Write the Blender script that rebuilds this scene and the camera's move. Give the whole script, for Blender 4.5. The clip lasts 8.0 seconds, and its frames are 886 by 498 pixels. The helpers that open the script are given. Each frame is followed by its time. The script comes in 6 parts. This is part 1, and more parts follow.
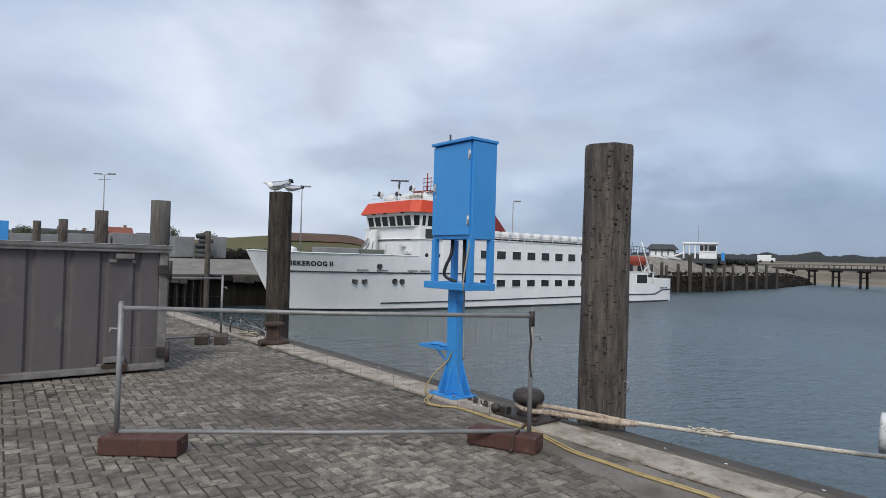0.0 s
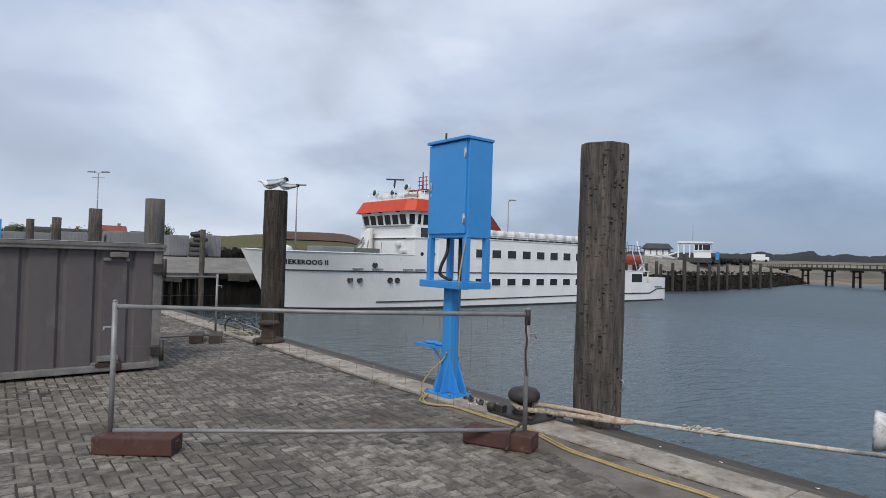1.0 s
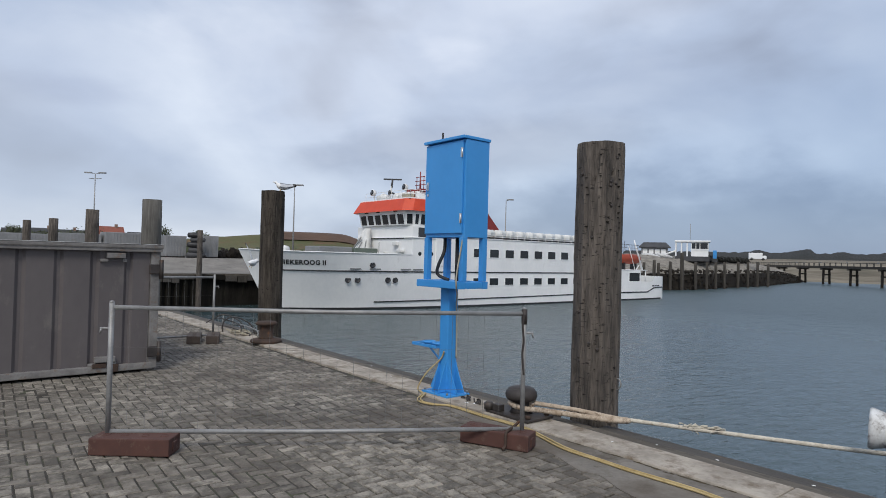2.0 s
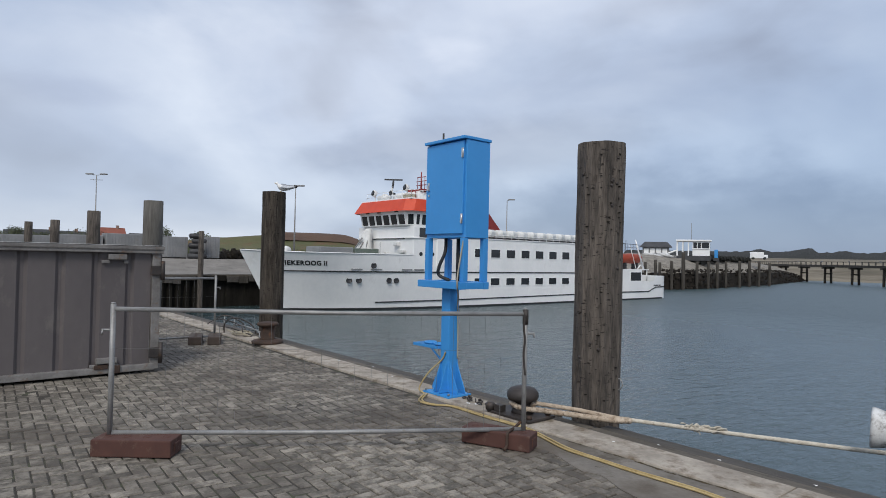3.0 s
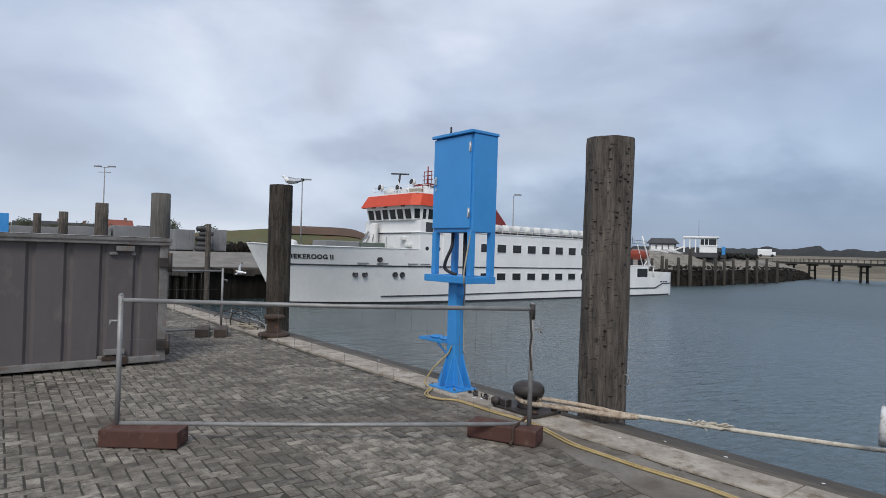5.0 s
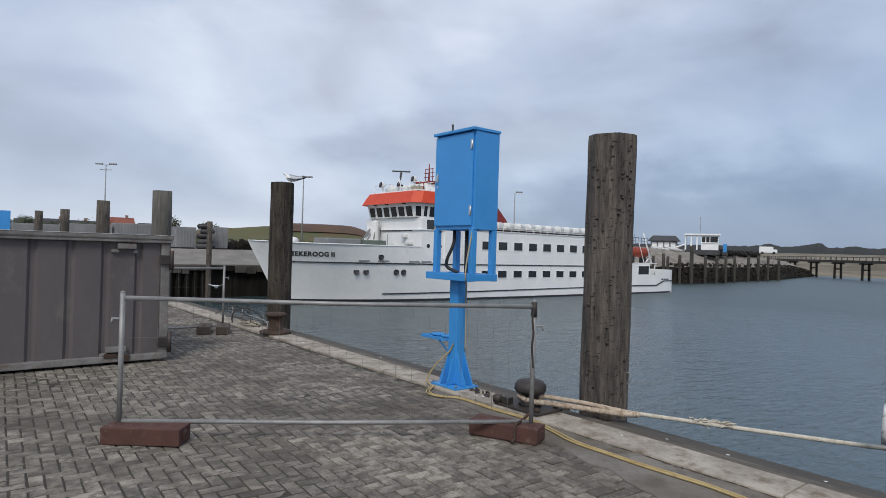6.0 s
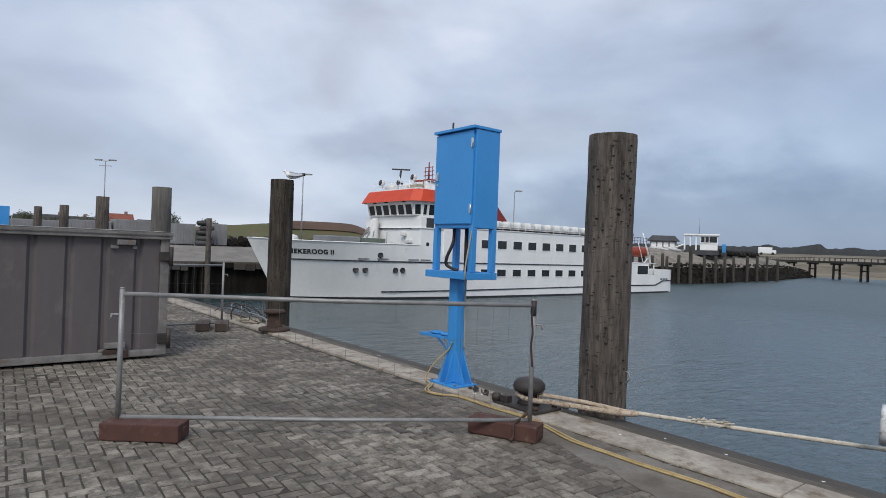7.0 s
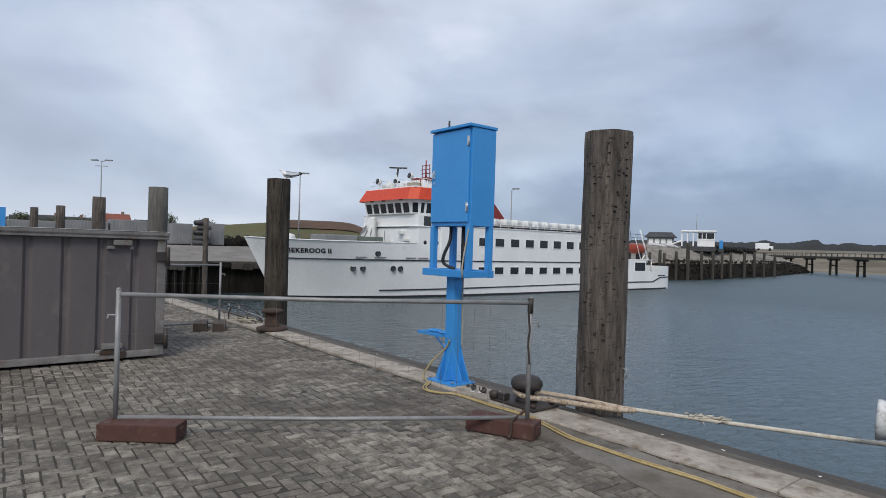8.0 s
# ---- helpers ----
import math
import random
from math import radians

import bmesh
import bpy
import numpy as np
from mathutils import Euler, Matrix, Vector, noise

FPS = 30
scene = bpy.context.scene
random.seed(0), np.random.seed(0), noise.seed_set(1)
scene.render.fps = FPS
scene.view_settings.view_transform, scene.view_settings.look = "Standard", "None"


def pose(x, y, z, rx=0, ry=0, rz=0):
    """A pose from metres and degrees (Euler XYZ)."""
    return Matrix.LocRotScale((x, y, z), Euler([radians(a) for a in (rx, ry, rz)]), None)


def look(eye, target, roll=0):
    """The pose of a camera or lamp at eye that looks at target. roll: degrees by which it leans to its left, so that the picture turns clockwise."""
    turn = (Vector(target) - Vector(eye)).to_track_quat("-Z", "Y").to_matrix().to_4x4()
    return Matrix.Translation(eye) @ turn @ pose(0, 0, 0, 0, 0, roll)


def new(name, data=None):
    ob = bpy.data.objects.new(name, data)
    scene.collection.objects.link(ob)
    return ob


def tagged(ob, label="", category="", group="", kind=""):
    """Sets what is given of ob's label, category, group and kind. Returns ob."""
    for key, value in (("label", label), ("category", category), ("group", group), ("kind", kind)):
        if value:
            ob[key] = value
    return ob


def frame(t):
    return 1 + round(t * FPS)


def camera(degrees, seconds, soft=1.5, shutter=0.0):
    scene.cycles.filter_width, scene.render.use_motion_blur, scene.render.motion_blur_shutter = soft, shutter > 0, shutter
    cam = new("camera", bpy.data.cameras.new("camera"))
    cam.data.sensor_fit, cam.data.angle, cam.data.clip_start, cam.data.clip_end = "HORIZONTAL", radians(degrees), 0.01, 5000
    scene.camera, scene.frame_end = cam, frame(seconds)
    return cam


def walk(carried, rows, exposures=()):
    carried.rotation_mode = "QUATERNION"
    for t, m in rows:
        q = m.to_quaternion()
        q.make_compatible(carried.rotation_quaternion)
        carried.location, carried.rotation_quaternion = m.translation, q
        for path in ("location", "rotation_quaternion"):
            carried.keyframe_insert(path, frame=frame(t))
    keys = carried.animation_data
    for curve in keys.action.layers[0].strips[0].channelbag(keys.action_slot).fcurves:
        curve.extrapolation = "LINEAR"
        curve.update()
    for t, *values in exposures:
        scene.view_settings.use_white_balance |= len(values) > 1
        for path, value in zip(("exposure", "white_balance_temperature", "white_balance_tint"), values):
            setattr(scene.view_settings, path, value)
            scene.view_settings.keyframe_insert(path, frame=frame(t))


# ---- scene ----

# ---- camera and its walk ----
EYE = (0.0, 0.0, 1.62)


def aim(yaw, pitch, roll, x=0.0, y=0.0, z=0.0):
    return pose(EYE[0] + x, EYE[1] + y, EYE[2] + z, 90 + pitch, 0, yaw) @ pose(0, 0, 0, 0, 0, roll)


cam = camera(72, 8.0, soft=0.9)
walk(cam, [
    (0.0, aim(-39.200, 1.000, 1.630, 0.000, 0.000, 0.000)), (0.5, aim(-39.415, 0.994, 1.719, 0.004, 0.010, -0.004)),
    (1.0, aim(-39.644, 0.910, 1.697, 0.002, 0.010, -0.003)), (1.5, aim(-39.820, 0.880, 1.609, 0.003, 0.002, -0.004)),
    (3.0, aim(-39.738, 0.895, 1.305, 0.005, -0.006, 0.001)), (3.5, aim(-39.585, 0.780, 1.504, 0.001, -0.002, -0.003)),
    (4.0, aim(-39.422, 0.692, 1.617, 0.003, 0.006, -0.004)), (4.5, aim(-39.273, 0.550, 1.737, 0.006, 0.008, -0.006)),
    (6.0, aim(-39.087, 0.143, 1.748, 0.008, 0.021, -0.004)), (6.5, aim(-39.148, 0.059, 1.847, 0.008, 0.022, -0.007)),
    (7.0, aim(-39.165, -0.001, 2.134, 0.003, 0.024, -0.007)), (7.5, aim(-39.181, -0.110, 1.921, 0.006, 0.023, -0.008)),
    (8.0, aim(-39.386, -0.175, 1.739, 0.009, 0.016, -0.005))],
    [(0.0, 0.02), (1.0, -0.02), (4.0, -0.04), (8.0, -0.06)])

# ---- world, sun, exposure ----
WATER_Z = -2.6
SUN_TURN, SUN_UP = radians(228), radians(46)      # compass turn from +Y towards +X, and height

CLOUDS = ((43, 10.5, 0.26, 0.055, 4, (0.78, 0.775, 0.79)), (59, 15.5, 0.28, 0.07, 6, (0.95, 0.94, 0.94)), (40.6, 18.6, 0.060, 0.026, 0, (1.18, 1.15, 1.11)),
          (5, 20.5, 0.24, 0.06, 2, (0.86, 0.89, 0.93)), (9, 13, 0.08, 0.025, 0, (0.91, 0.91, 0.93)), (27, 18, 0.22, 0.12, 5, (1.16, 1.13, 1.09)), (49, 23, 0.26, 0.07, 4, (1.18, 1.15, 1.11)),
          (66, 2.5, 0.52, 0.13, 0, (0.60, 0.63, 0.69)), (36, 4, 0.42, 0.10, 0, (0.90, 0.91, 0.93)), (8, 5, 0.25, 0.12, 0, (0.88, 0.89, 0.91)), (61, 6.5, 0.13, 0.012, 0, (0.90, 0.91, 0.93)))


def build_sky():
    w = bpy.data.worlds.new("sky")
    scene.world = w
    w.use_nodes = True
    nt = w.node_tree
    nt.nodes.clear()
    N, L = nt.nodes.new, nt.links.new
    out, bg = N("ShaderNodeOutputWorld"), N("ShaderNodeBackground")
    sky = N("ShaderNodeTexSky")
    sky.sky_type, sky.sun_disc = "NISHITA", False
    sky.sun_elevation, sky.sun_rotation = SUN_UP, SUN_TURN
    tc = N("ShaderNodeTexCoord")
    mp = N("ShaderNodeMapping")
    mp.inputs["Scale"].default_value = (1.0, 1.0, 2.0)
    mp.inputs["Location"].default_value = (2.3, 0.7, 0.2)
    L(tc.outputs["Generated"], mp.inputs["Vector"])
    n1, n2 = N("ShaderNodeTexNoise"), N("ShaderNodeTexNoise")
    for n, s, d, r, q in ((n1, 1.7, 5, 0.46, 0.4), (n2, 4.5, 5, 0.5, 0.7)):
        n.inputs["Scale"].default_value, n.inputs["Detail"].default_value = s, d
        n.inputs["Roughness"].default_value, n.inputs["Distortion"].default_value = r, q
        L(mp.outputs["Vector"], n.inputs["Vector"])
    mix = N("ShaderNodeMath")
    mix.operation = "MULTIPLY_ADD"
    L(n2.outputs["Fac"], mix.inputs[0])
    mix.inputs[1].default_value = 0.20
    L(n1.outputs["Fac"], mix.inputs[2])
    ramp = N("ShaderNodeValToRGB")
    e = ramp.color_ramp.elements
    e[0].position, e[0].color = 0.50, (0.475, 0.51, 0.61, 1)
    e[1].position, e[1].color = 0.84, (0.95, 1.01, 1.12, 1)
    m = ramp.color_ramp.elements.new(0.66)
    m.color = (0.68, 0.755, 0.91, 1)
    turn = N("ShaderNodeMath")
    turn.operation = "SUBTRACT"
    turn.inputs[0].default_value = 1.27
    L(mix.outputs[0], turn.inputs[1])
    L(turn.outputs[0], ramp.inputs["Fac"])
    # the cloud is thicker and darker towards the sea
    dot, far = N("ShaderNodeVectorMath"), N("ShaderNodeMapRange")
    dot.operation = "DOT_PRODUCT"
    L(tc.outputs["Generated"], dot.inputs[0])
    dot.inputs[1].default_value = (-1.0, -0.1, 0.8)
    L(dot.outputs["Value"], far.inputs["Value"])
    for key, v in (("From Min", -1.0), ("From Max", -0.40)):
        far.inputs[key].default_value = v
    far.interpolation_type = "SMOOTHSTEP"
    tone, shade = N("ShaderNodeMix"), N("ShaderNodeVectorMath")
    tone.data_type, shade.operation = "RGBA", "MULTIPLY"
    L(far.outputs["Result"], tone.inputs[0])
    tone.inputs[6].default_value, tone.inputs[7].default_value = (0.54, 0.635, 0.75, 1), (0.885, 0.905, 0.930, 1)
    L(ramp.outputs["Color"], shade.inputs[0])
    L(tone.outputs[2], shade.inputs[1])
    scale = N("ShaderNodeVectorMath")
    scale.operation = "SCALE"
    scale.inputs["Scale"].default_value = 0.10
    L(sky.outputs["Color"], scale.inputs[0])
    both = N("ShaderNodeMix")
    both.data_type = "RGBA"
    both.inputs[0].default_value = 0.85
    L(scale.outputs[0], both.inputs[6])
    # broad cloud masses with ragged edges: heading, height, half widths (all as slopes), tilt, tint
    warp, flat, off = N("ShaderNodeTexNoise"), N("ShaderNodeVectorMath"), N("ShaderNodeVectorMath")
    warp.inputs["Scale"].default_value, warp.inputs["Detail"].default_value, warp.inputs["Roughness"].default_value = 5.0, 6, 0.55
    L(mp.outputs["Vector"], warp.inputs["Vector"])
    flat.operation, off.operation = "SUBTRACT", "SCALE"
    L(warp.outputs["Color"], flat.inputs[0])
    flat.inputs[1].default_value = (0.5, 0.5, 0.5)
    L(flat.outputs[0], off.inputs[0])
    off.inputs["Scale"].default_value = 1.9
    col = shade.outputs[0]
    for at, up, wide, tall, tilt, tint in CLOUDS:
        fwd = Vector((math.sin(radians(at)) * math.cos(radians(up)), math.cos(radians(at)) * math.cos(radians(up)), math.sin(radians(up))))
        right = fwd.cross(Vector((0, 0, 1))).normalized()
        high = right.cross(fwd)
        right, high = right * math.cos(radians(tilt)) + high * math.sin(radians(tilt)), high * math.cos(radians(tilt)) - right * math.sin(radians(tilt))
        comb = N("ShaderNodeCombineXYZ")
        for k, v in enumerate((right / wide, high / tall)):
            dp = N("ShaderNodeVectorMath")
            dp.operation = "DOT_PRODUCT"
            L(tc.outputs["Generated"], dp.inputs[0])
            dp.inputs[1].default_value = v
            L(dp.outputs["Value"], comb.inputs[k])
        add, ln, rim, ahead, face = N("ShaderNodeVectorMath"), N("ShaderNodeVectorMath"), N("ShaderNodeMapRange"), N("ShaderNodeVectorMath"), N("ShaderNodeMapRange")
        L(comb.outputs[0], add.inputs[0])
        L(off.outputs[0], add.inputs[1])
        ln.operation, ahead.operation = "LENGTH", "DOT_PRODUCT"
        L(add.outputs[0], ln.inputs[0])
        L(ln.outputs["Value"], rim.inputs["Value"])
        rim.interpolation_type = "SMOOTHSTEP"
        for key, v in (("From Min", 1.25), ("From Max", 0.35)):
            rim.inputs[key].default_value = v
        L(tc.outputs["Generated"], ahead.inputs[0])
        ahead.inputs[1].default_value = fwd
        L(ahead.outputs["Value"], face.inputs["Value"])
        face.inputs["From Min"].default_value, face.inputs["From Max"].default_value = 0.2, 0.5
        both_in, toned = N("ShaderNodeMath"), N("ShaderNodeMix")
        both_in.operation = "MULTIPLY"
        L(rim.outputs["Result"], both_in.inputs[0])
        L(face.outputs["Result"], both_in.inputs[1])
        toned.data_type, toned.blend_type = "RGBA", "MULTIPLY"
        L(both_in.outputs[0], toned.inputs[0])
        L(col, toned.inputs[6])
        toned.inputs[7].default_value = (*tint, 1)
        col = toned.outputs[2]
    L(col, both.inputs[7])
    L(both.outputs[2], bg.inputs["Color"])
    bg.inputs["Strength"].default_value = 1.0
    L(bg.outputs[0], out.inputs[0])


build_sky()
sun = new("sun", bpy.data.lights.new("sun", "SUN"))
sun.data.energy, sun.data.angle, sun.data.color = 2.05, radians(20), (1.0, 0.95, 0.87)
sun.matrix_world = look((0, 0, 40), (-math.sin(SUN_TURN) * 10, -math.cos(SUN_TURN) * 10, 40 - 10 * math.tan(SUN_UP)))


# ---- materials ----
def material(name, c1, c2, rough=0.7, metal=0.0, scale=2.0, bump=0.2, stretch=(1, 1, 1), stain=None, amount=0.3,
             vary=0.0, island=0.0, fine=9.0, depth=0.02, spec=0.5, patch=None, nicks=None, contrast=1.0):
    """Two tones by a coarse noise, grain by a fine one, a third colour in patches, relief from both."""
    m = bpy.data.materials.new(name)
    m.use_nodes = True
    nt = m.node_tree
    N, L = nt.nodes.new, nt.links.new
    b = nt.nodes["Principled BSDF"]
    tc, mp = N("ShaderNodeTexCoord"), N("ShaderNodeMapping")
    mp.inputs["Scale"].default_value = stretch
    L(tc.outputs["Object"], mp.inputs["Vector"])
    src = mp.outputs["Vector"]
    if vary or island:
        info = N("ShaderNodeObjectInfo") if vary else N("ShaderNodeNewGeometry")
        rnd = info.outputs["Random"] if vary else info.outputs["Random Per Island"]
        sh = N("ShaderNodeVectorMath")
        sh.operation = "MULTIPLY_ADD"
        L(rnd, sh.inputs[0])
        sh.inputs[1].default_value = (7.1, 3.7, 5.3)
        L(src, sh.inputs[2])
        src = sh.outputs[0]
    a, f = N("ShaderNodeTexNoise"), N("ShaderNodeTexNoise")
    for n, s, d in ((a, scale, 4), (f, scale * fine, 6)):
        n.inputs["Scale"].default_value, n.inputs["Detail"].default_value = s, d
        L(src, n.inputs["Vector"])

    def mixer(fac, x, y):
        k = N("ShaderNodeMix")
        k.data_type = "RGBA"
        L(fac, k.inputs[0])
        for sock, v in ((k.inputs[6], x), (k.inputs[7], y)):
            if isinstance(v, tuple):
                sock.default_value = (*v, 1)
            else:
                L(v, sock)
        return k.outputs[2]

    def ramped(sock, lo, hi):
        r = N("ShaderNodeMapRange")
        L(sock, r.inputs["Value"])
        r.inputs["From Min"].default_value, r.inputs["From Max"].default_value = lo, hi
        return r.outputs["Result"]

    add = N("ShaderNodeMath")
    add.operation = "MULTIPLY_ADD"
    L(f.outputs["Fac"], add.inputs[0])
    add.inputs[1].default_value = 0.5
    L(a.outputs["Fac"], add.inputs[2])
    col = mixer(ramped(add.outputs[0], 0.75 - 0.25 / contrast, 0.75 + 0.25 / contrast), c1, c2)
    if stain:
        s = N("ShaderNodeTexNoise")
        s.inputs["Scale"].default_value, s.inputs["Detail"].default_value = scale * 1.7, 8
        s.inputs["Roughness"].default_value = 0.7
        sv = N("ShaderNodeVectorMath")
        L(src, sv.inputs[0])
        sv.inputs[1].default_value = (13.1, 4.2, 7.7)
        L(sv.outputs[0], s.inputs["Vector"])
        col = mixer(ramped(s.outputs["Fac"], 0.68 - amount * 0.4, 0.78 - amount * 0.25), col, stain)
    if nicks:                                   # short dark cuts across the grain
        nm, nn = N("ShaderNodeMapping"), N("ShaderNodeTexNoise")
        nm.inputs["Scale"].default_value = (15, 15, 46)
        L(tc.outputs["Object"], nm.inputs["Vector"])
        L(nm.outputs["Vector"], nn.inputs["Vector"])
        nn.inputs["Scale"].default_value, nn.inputs["Detail"].default_value = 1.0, 2
        nick = ramped(nn.outputs["Fac"], 0.62, 0.72)
        col = mixer(nick, col, nicks)
    if patch:                                   # wide blotches across many pieces
        pos, pn = N("ShaderNodeNewGeometry"), N("ShaderNodeTexNoise")
        pn.inputs["Scale"].default_value, pn.inputs["Detail"].default_value = 0.9, 5
        pn.inputs["Roughness"].default_value = 0.65
        L(pos.outputs["Position"], pn.inputs["Vector"])
        col = mixer(ramped(pn.outputs["Fac"], 0.43, 0.66), col, patch)
    if vary or island:
        h = N("ShaderNodeHueSaturation")
        r = N("ShaderNodeMapRange")
        L(rnd, r.inputs["Value"])
        r.inputs["To Min"].default_value, r.inputs["To Max"].default_value = 1 - (vary or island), 1 + (vary or island)
        L(r.outputs["Result"], h.inputs["Value"])
        L(col, h.inputs["Color"])
        col = h.outputs["Color"]
    L(col, b.inputs["Base Color"])
    rr = N("ShaderNodeMapRange")
    L(f.outputs["Fac"], rr.inputs["Value"])
    rr.inputs["To Min"].default_value, rr.inputs["To Max"].default_value = max(0, rough - 0.12), min(1, rough + 0.12)
    L(rr.outputs["Result"], b.inputs["Roughness"])
    b.inputs["Metallic"].default_value = metal
    b.inputs["Specular IOR Level"].default_value = spec
    if bump:
        bp = N("ShaderNodeBump")
        bp.inputs["Strength"].default_value, bp.inputs["Distance"].default_value = bump, depth
        L(add.outputs[0], bp.inputs["Height"])
        L(bp.outputs["Normal"], b.inputs["Normal"])
    return m


def water_material():
    m = bpy.data.materials.new("harbour_water")
    m.use_nodes = True
    nt = m.node_tree
    N, L = nt.nodes.new, nt.links.new
    b = nt.nodes["Principled BSDF"]
    b.inputs["Base Color"].default_value = (0.040, 0.066, 0.072, 1)
    b.inputs["IOR"].default_value = 1.33
    # sheltered and calm in the corner of the basin, ruffled by wind in the open
    place, split, calm = N("ShaderNodeNewGeometry"), N("ShaderNodeSeparateXYZ"), N("ShaderNodeMapRange")
    L(place.outputs["Position"], split.inputs[0])
    L(split.outputs["X"], calm.inputs["Value"])
    calm.inputs["From Min"].default_value, calm.inputs["From Max"].default_value = 14.0, 60.0
    rough, swell = N("ShaderNodeMapRange"), N("ShaderNodeMapRange")
    for node, lo, hi in ((rough, 0.12, 0.36), (swell, 0.60, 1.0)):
        L(calm.outputs["Result"], node.inputs["Value"])
        node.inputs["To Min"].default_value, node.inputs["To Max"].default_value = lo, hi
    L(rough.outputs["Result"], b.inputs["Roughness"])
    tc = N("ShaderNodeTexCoord")
    h = None
    for sc, st, amt in ((0.55, (1, 2.2, 1), 1.0), (2.2, (1, 1.9, 1), 0.5), (0.07, (1, 1, 1), 1.2)):
        mp, n = N("ShaderNodeMapping"), N("ShaderNodeTexNoise")
        mp.inputs["Scale"].default_value = st
        mp.inputs["Rotation"].default_value = (0, 0, radians(35))
        L(tc.outputs["Object"], mp.inputs["Vector"])
        L(mp.outputs["Vector"], n.inputs["Vector"])
        n.inputs["Scale"].default_value, n.inputs["Detail"].default_value, n.inputs["Distortion"].default_value = sc, 5, 0.6
        k = N("ShaderNodeMath")
        k.operation = "MULTIPLY_ADD"
        L(n.outputs["Fac"], k.inputs[0])
        k.inputs[1].default_value = amt
        if h is None:
            k.inputs[2].default_value = 0
        else:
            L(h, k.inputs[2])
        h = k.outputs[0]
    bp = N("ShaderNodeBump")
    bp.inputs["Distance"].default_value = 0.14
    L(swell.outputs["Result"], bp.inputs["Strength"])
    L(h, bp.inputs["Height"])
    L(bp.outputs["Normal"], b.inputs["Normal"])
    return m


M_PAVER = material("concrete_paver", (0.108, 0.096, 0.080), (0.268, 0.242, 0.203), 0.85, 0, 7, 0.9, stain=(0.070, 0.062, 0.05), amount=0.42, patch=(0.088, 0.074, 0.060), vary=0.28, contrast=2.0, fine=6, depth=0.004)
M_PAVER_FAR = material("concrete_paver_rest", (0.108, 0.096, 0.080), (0.268, 0.242, 0.203), 0.85, 0, 7, 0.9, stain=(0.070, 0.062, 0.05), amount=0.42, patch=(0.088, 0.074, 0.060), island=0.28, contrast=2.0, fine=6, depth=0.004)
M_JOINT = material("joint_sand", (0.030, 0.026, 0.021), (0.056, 0.049, 0.039), 0.95, 0, 3, 0.5, stain=(0.06, 0.07, 0.035), amount=0.4)
M_GROUND = material("quay_ground", (0.15, 0.138, 0.122), (0.24, 0.222, 0.198), 0.9, 0, 0.5, 0.4, stain=(0.12, 0.11, 0.095), amount=0.4)
M_CONC = material("cast_concrete", (0.27, 0.238, 0.198), (0.41, 0.366, 0.308), 0.9, 0, 2.6, 0.9, stain=(0.15, 0.115, 0.08), amount=0.46, contrast=1.8, depth=0.012)
M_STRIP = material("concrete_strip", (0.150, 0.136, 0.118), (0.215, 0.196, 0.170), 0.9, 0, 2.0, 0.7, stain=(0.085, 0.072, 0.055), amount=0.42, contrast=1.8, fine=14, depth=0.006, patch=(0.098, 0.078, 0.058))
M_MOSS = material("moss_and_grit", (0.040, 0.032, 0.020), (0.085, 0.066, 0.040), 1.0, 0, 20, 0.8, stain=(0.045, 0.05, 0.02), amount=0.4, depth=0.006)
M_FENDER = material("weathered_fender_timber", (0.045, 0.041, 0.037), (0.085, 0.078, 0.07), 0.85, 0, 2, 0.8, stretch=(6, 0.6, 6), stain=(0.16, 0.11, 0.06), amount=0.25)
M_SILL = material("dirt_caked_timber", (0.085, 0.074, 0.060), (0.15, 0.132, 0.108), 0.9, 0, 2.4, 0.8, stretch=(4, 0.7, 4), stain=(0.045, 0.040, 0.034), amount=0.4, patch=(0.07, 0.06, 0.047))
M_WALL = material("wet_quay_wall", (0.008, 0.007, 0.006), (0.022, 0.020, 0.017), 0.95, 0, 1.2, 0.6, stretch=(3, 3, 0.4), stain=(0.03, 0.03, 0.02), amount=0.25, spec=0.12)
M_PILE = material("weathered_pile_timber", (0.028, 0.024, 0.021), (0.150, 0.127, 0.107), 0.95, 0, 3.5, 1.0, stretch=(4, 4, 0.5), stain=(0.022, 0.019, 0.016), amount=0.34, depth=0.03, fine=5, nicks=(0.016, 0.013, 0.011))
# the same weathered timber pattern in darker tones
M_PILE_DARK = material("dark_pile_timber", (0.020, 0.017, 0.014), (0.092, 0.078, 0.064), 0.95, 0, 3.5, 1.0, stretch=(4, 4, 0.5), stain=(0.012, 0.010, 0.009), amount=0.34, depth=0.03, fine=5, nicks=(0.010, 0.008, 0.007), spec=0.2)
M_PILE_FAR = material("grey_pile_timber", (0.060, 0.056, 0.050), (0.136, 0.130, 0.118), 0.9, 0, 4.0, 0.8, stretch=(4, 4, 0.3), stain=(0.05, 0.045, 0.04), amount=0.3, depth=0.03, fine=5)
M_PILE_BROWN = material("brown_pile_timber", (0.026, 0.023, 0.019), (0.080, 0.071, 0.060), 0.9, 0, 2.0, 0.8, stretch=(4, 4, 0.3), stain=(0.03, 0.026, 0.022), amount=0.35, depth=0.03, fine=5)
M_BLUE = material("blue_paint", (0.036, 0.255, 0.62), (0.048, 0.29, 0.68), 0.45, 0, 1.5, 0.05, stain=(0.036, 0.23, 0.56), amount=0.15)
M_STEEL = material("galvanised_steel", (0.20, 0.20, 0.20), (0.33, 0.33, 0.325), 0.55, 0.4, 8, 0.15, stain=(0.2, 0.17, 0.14), amount=0.2)
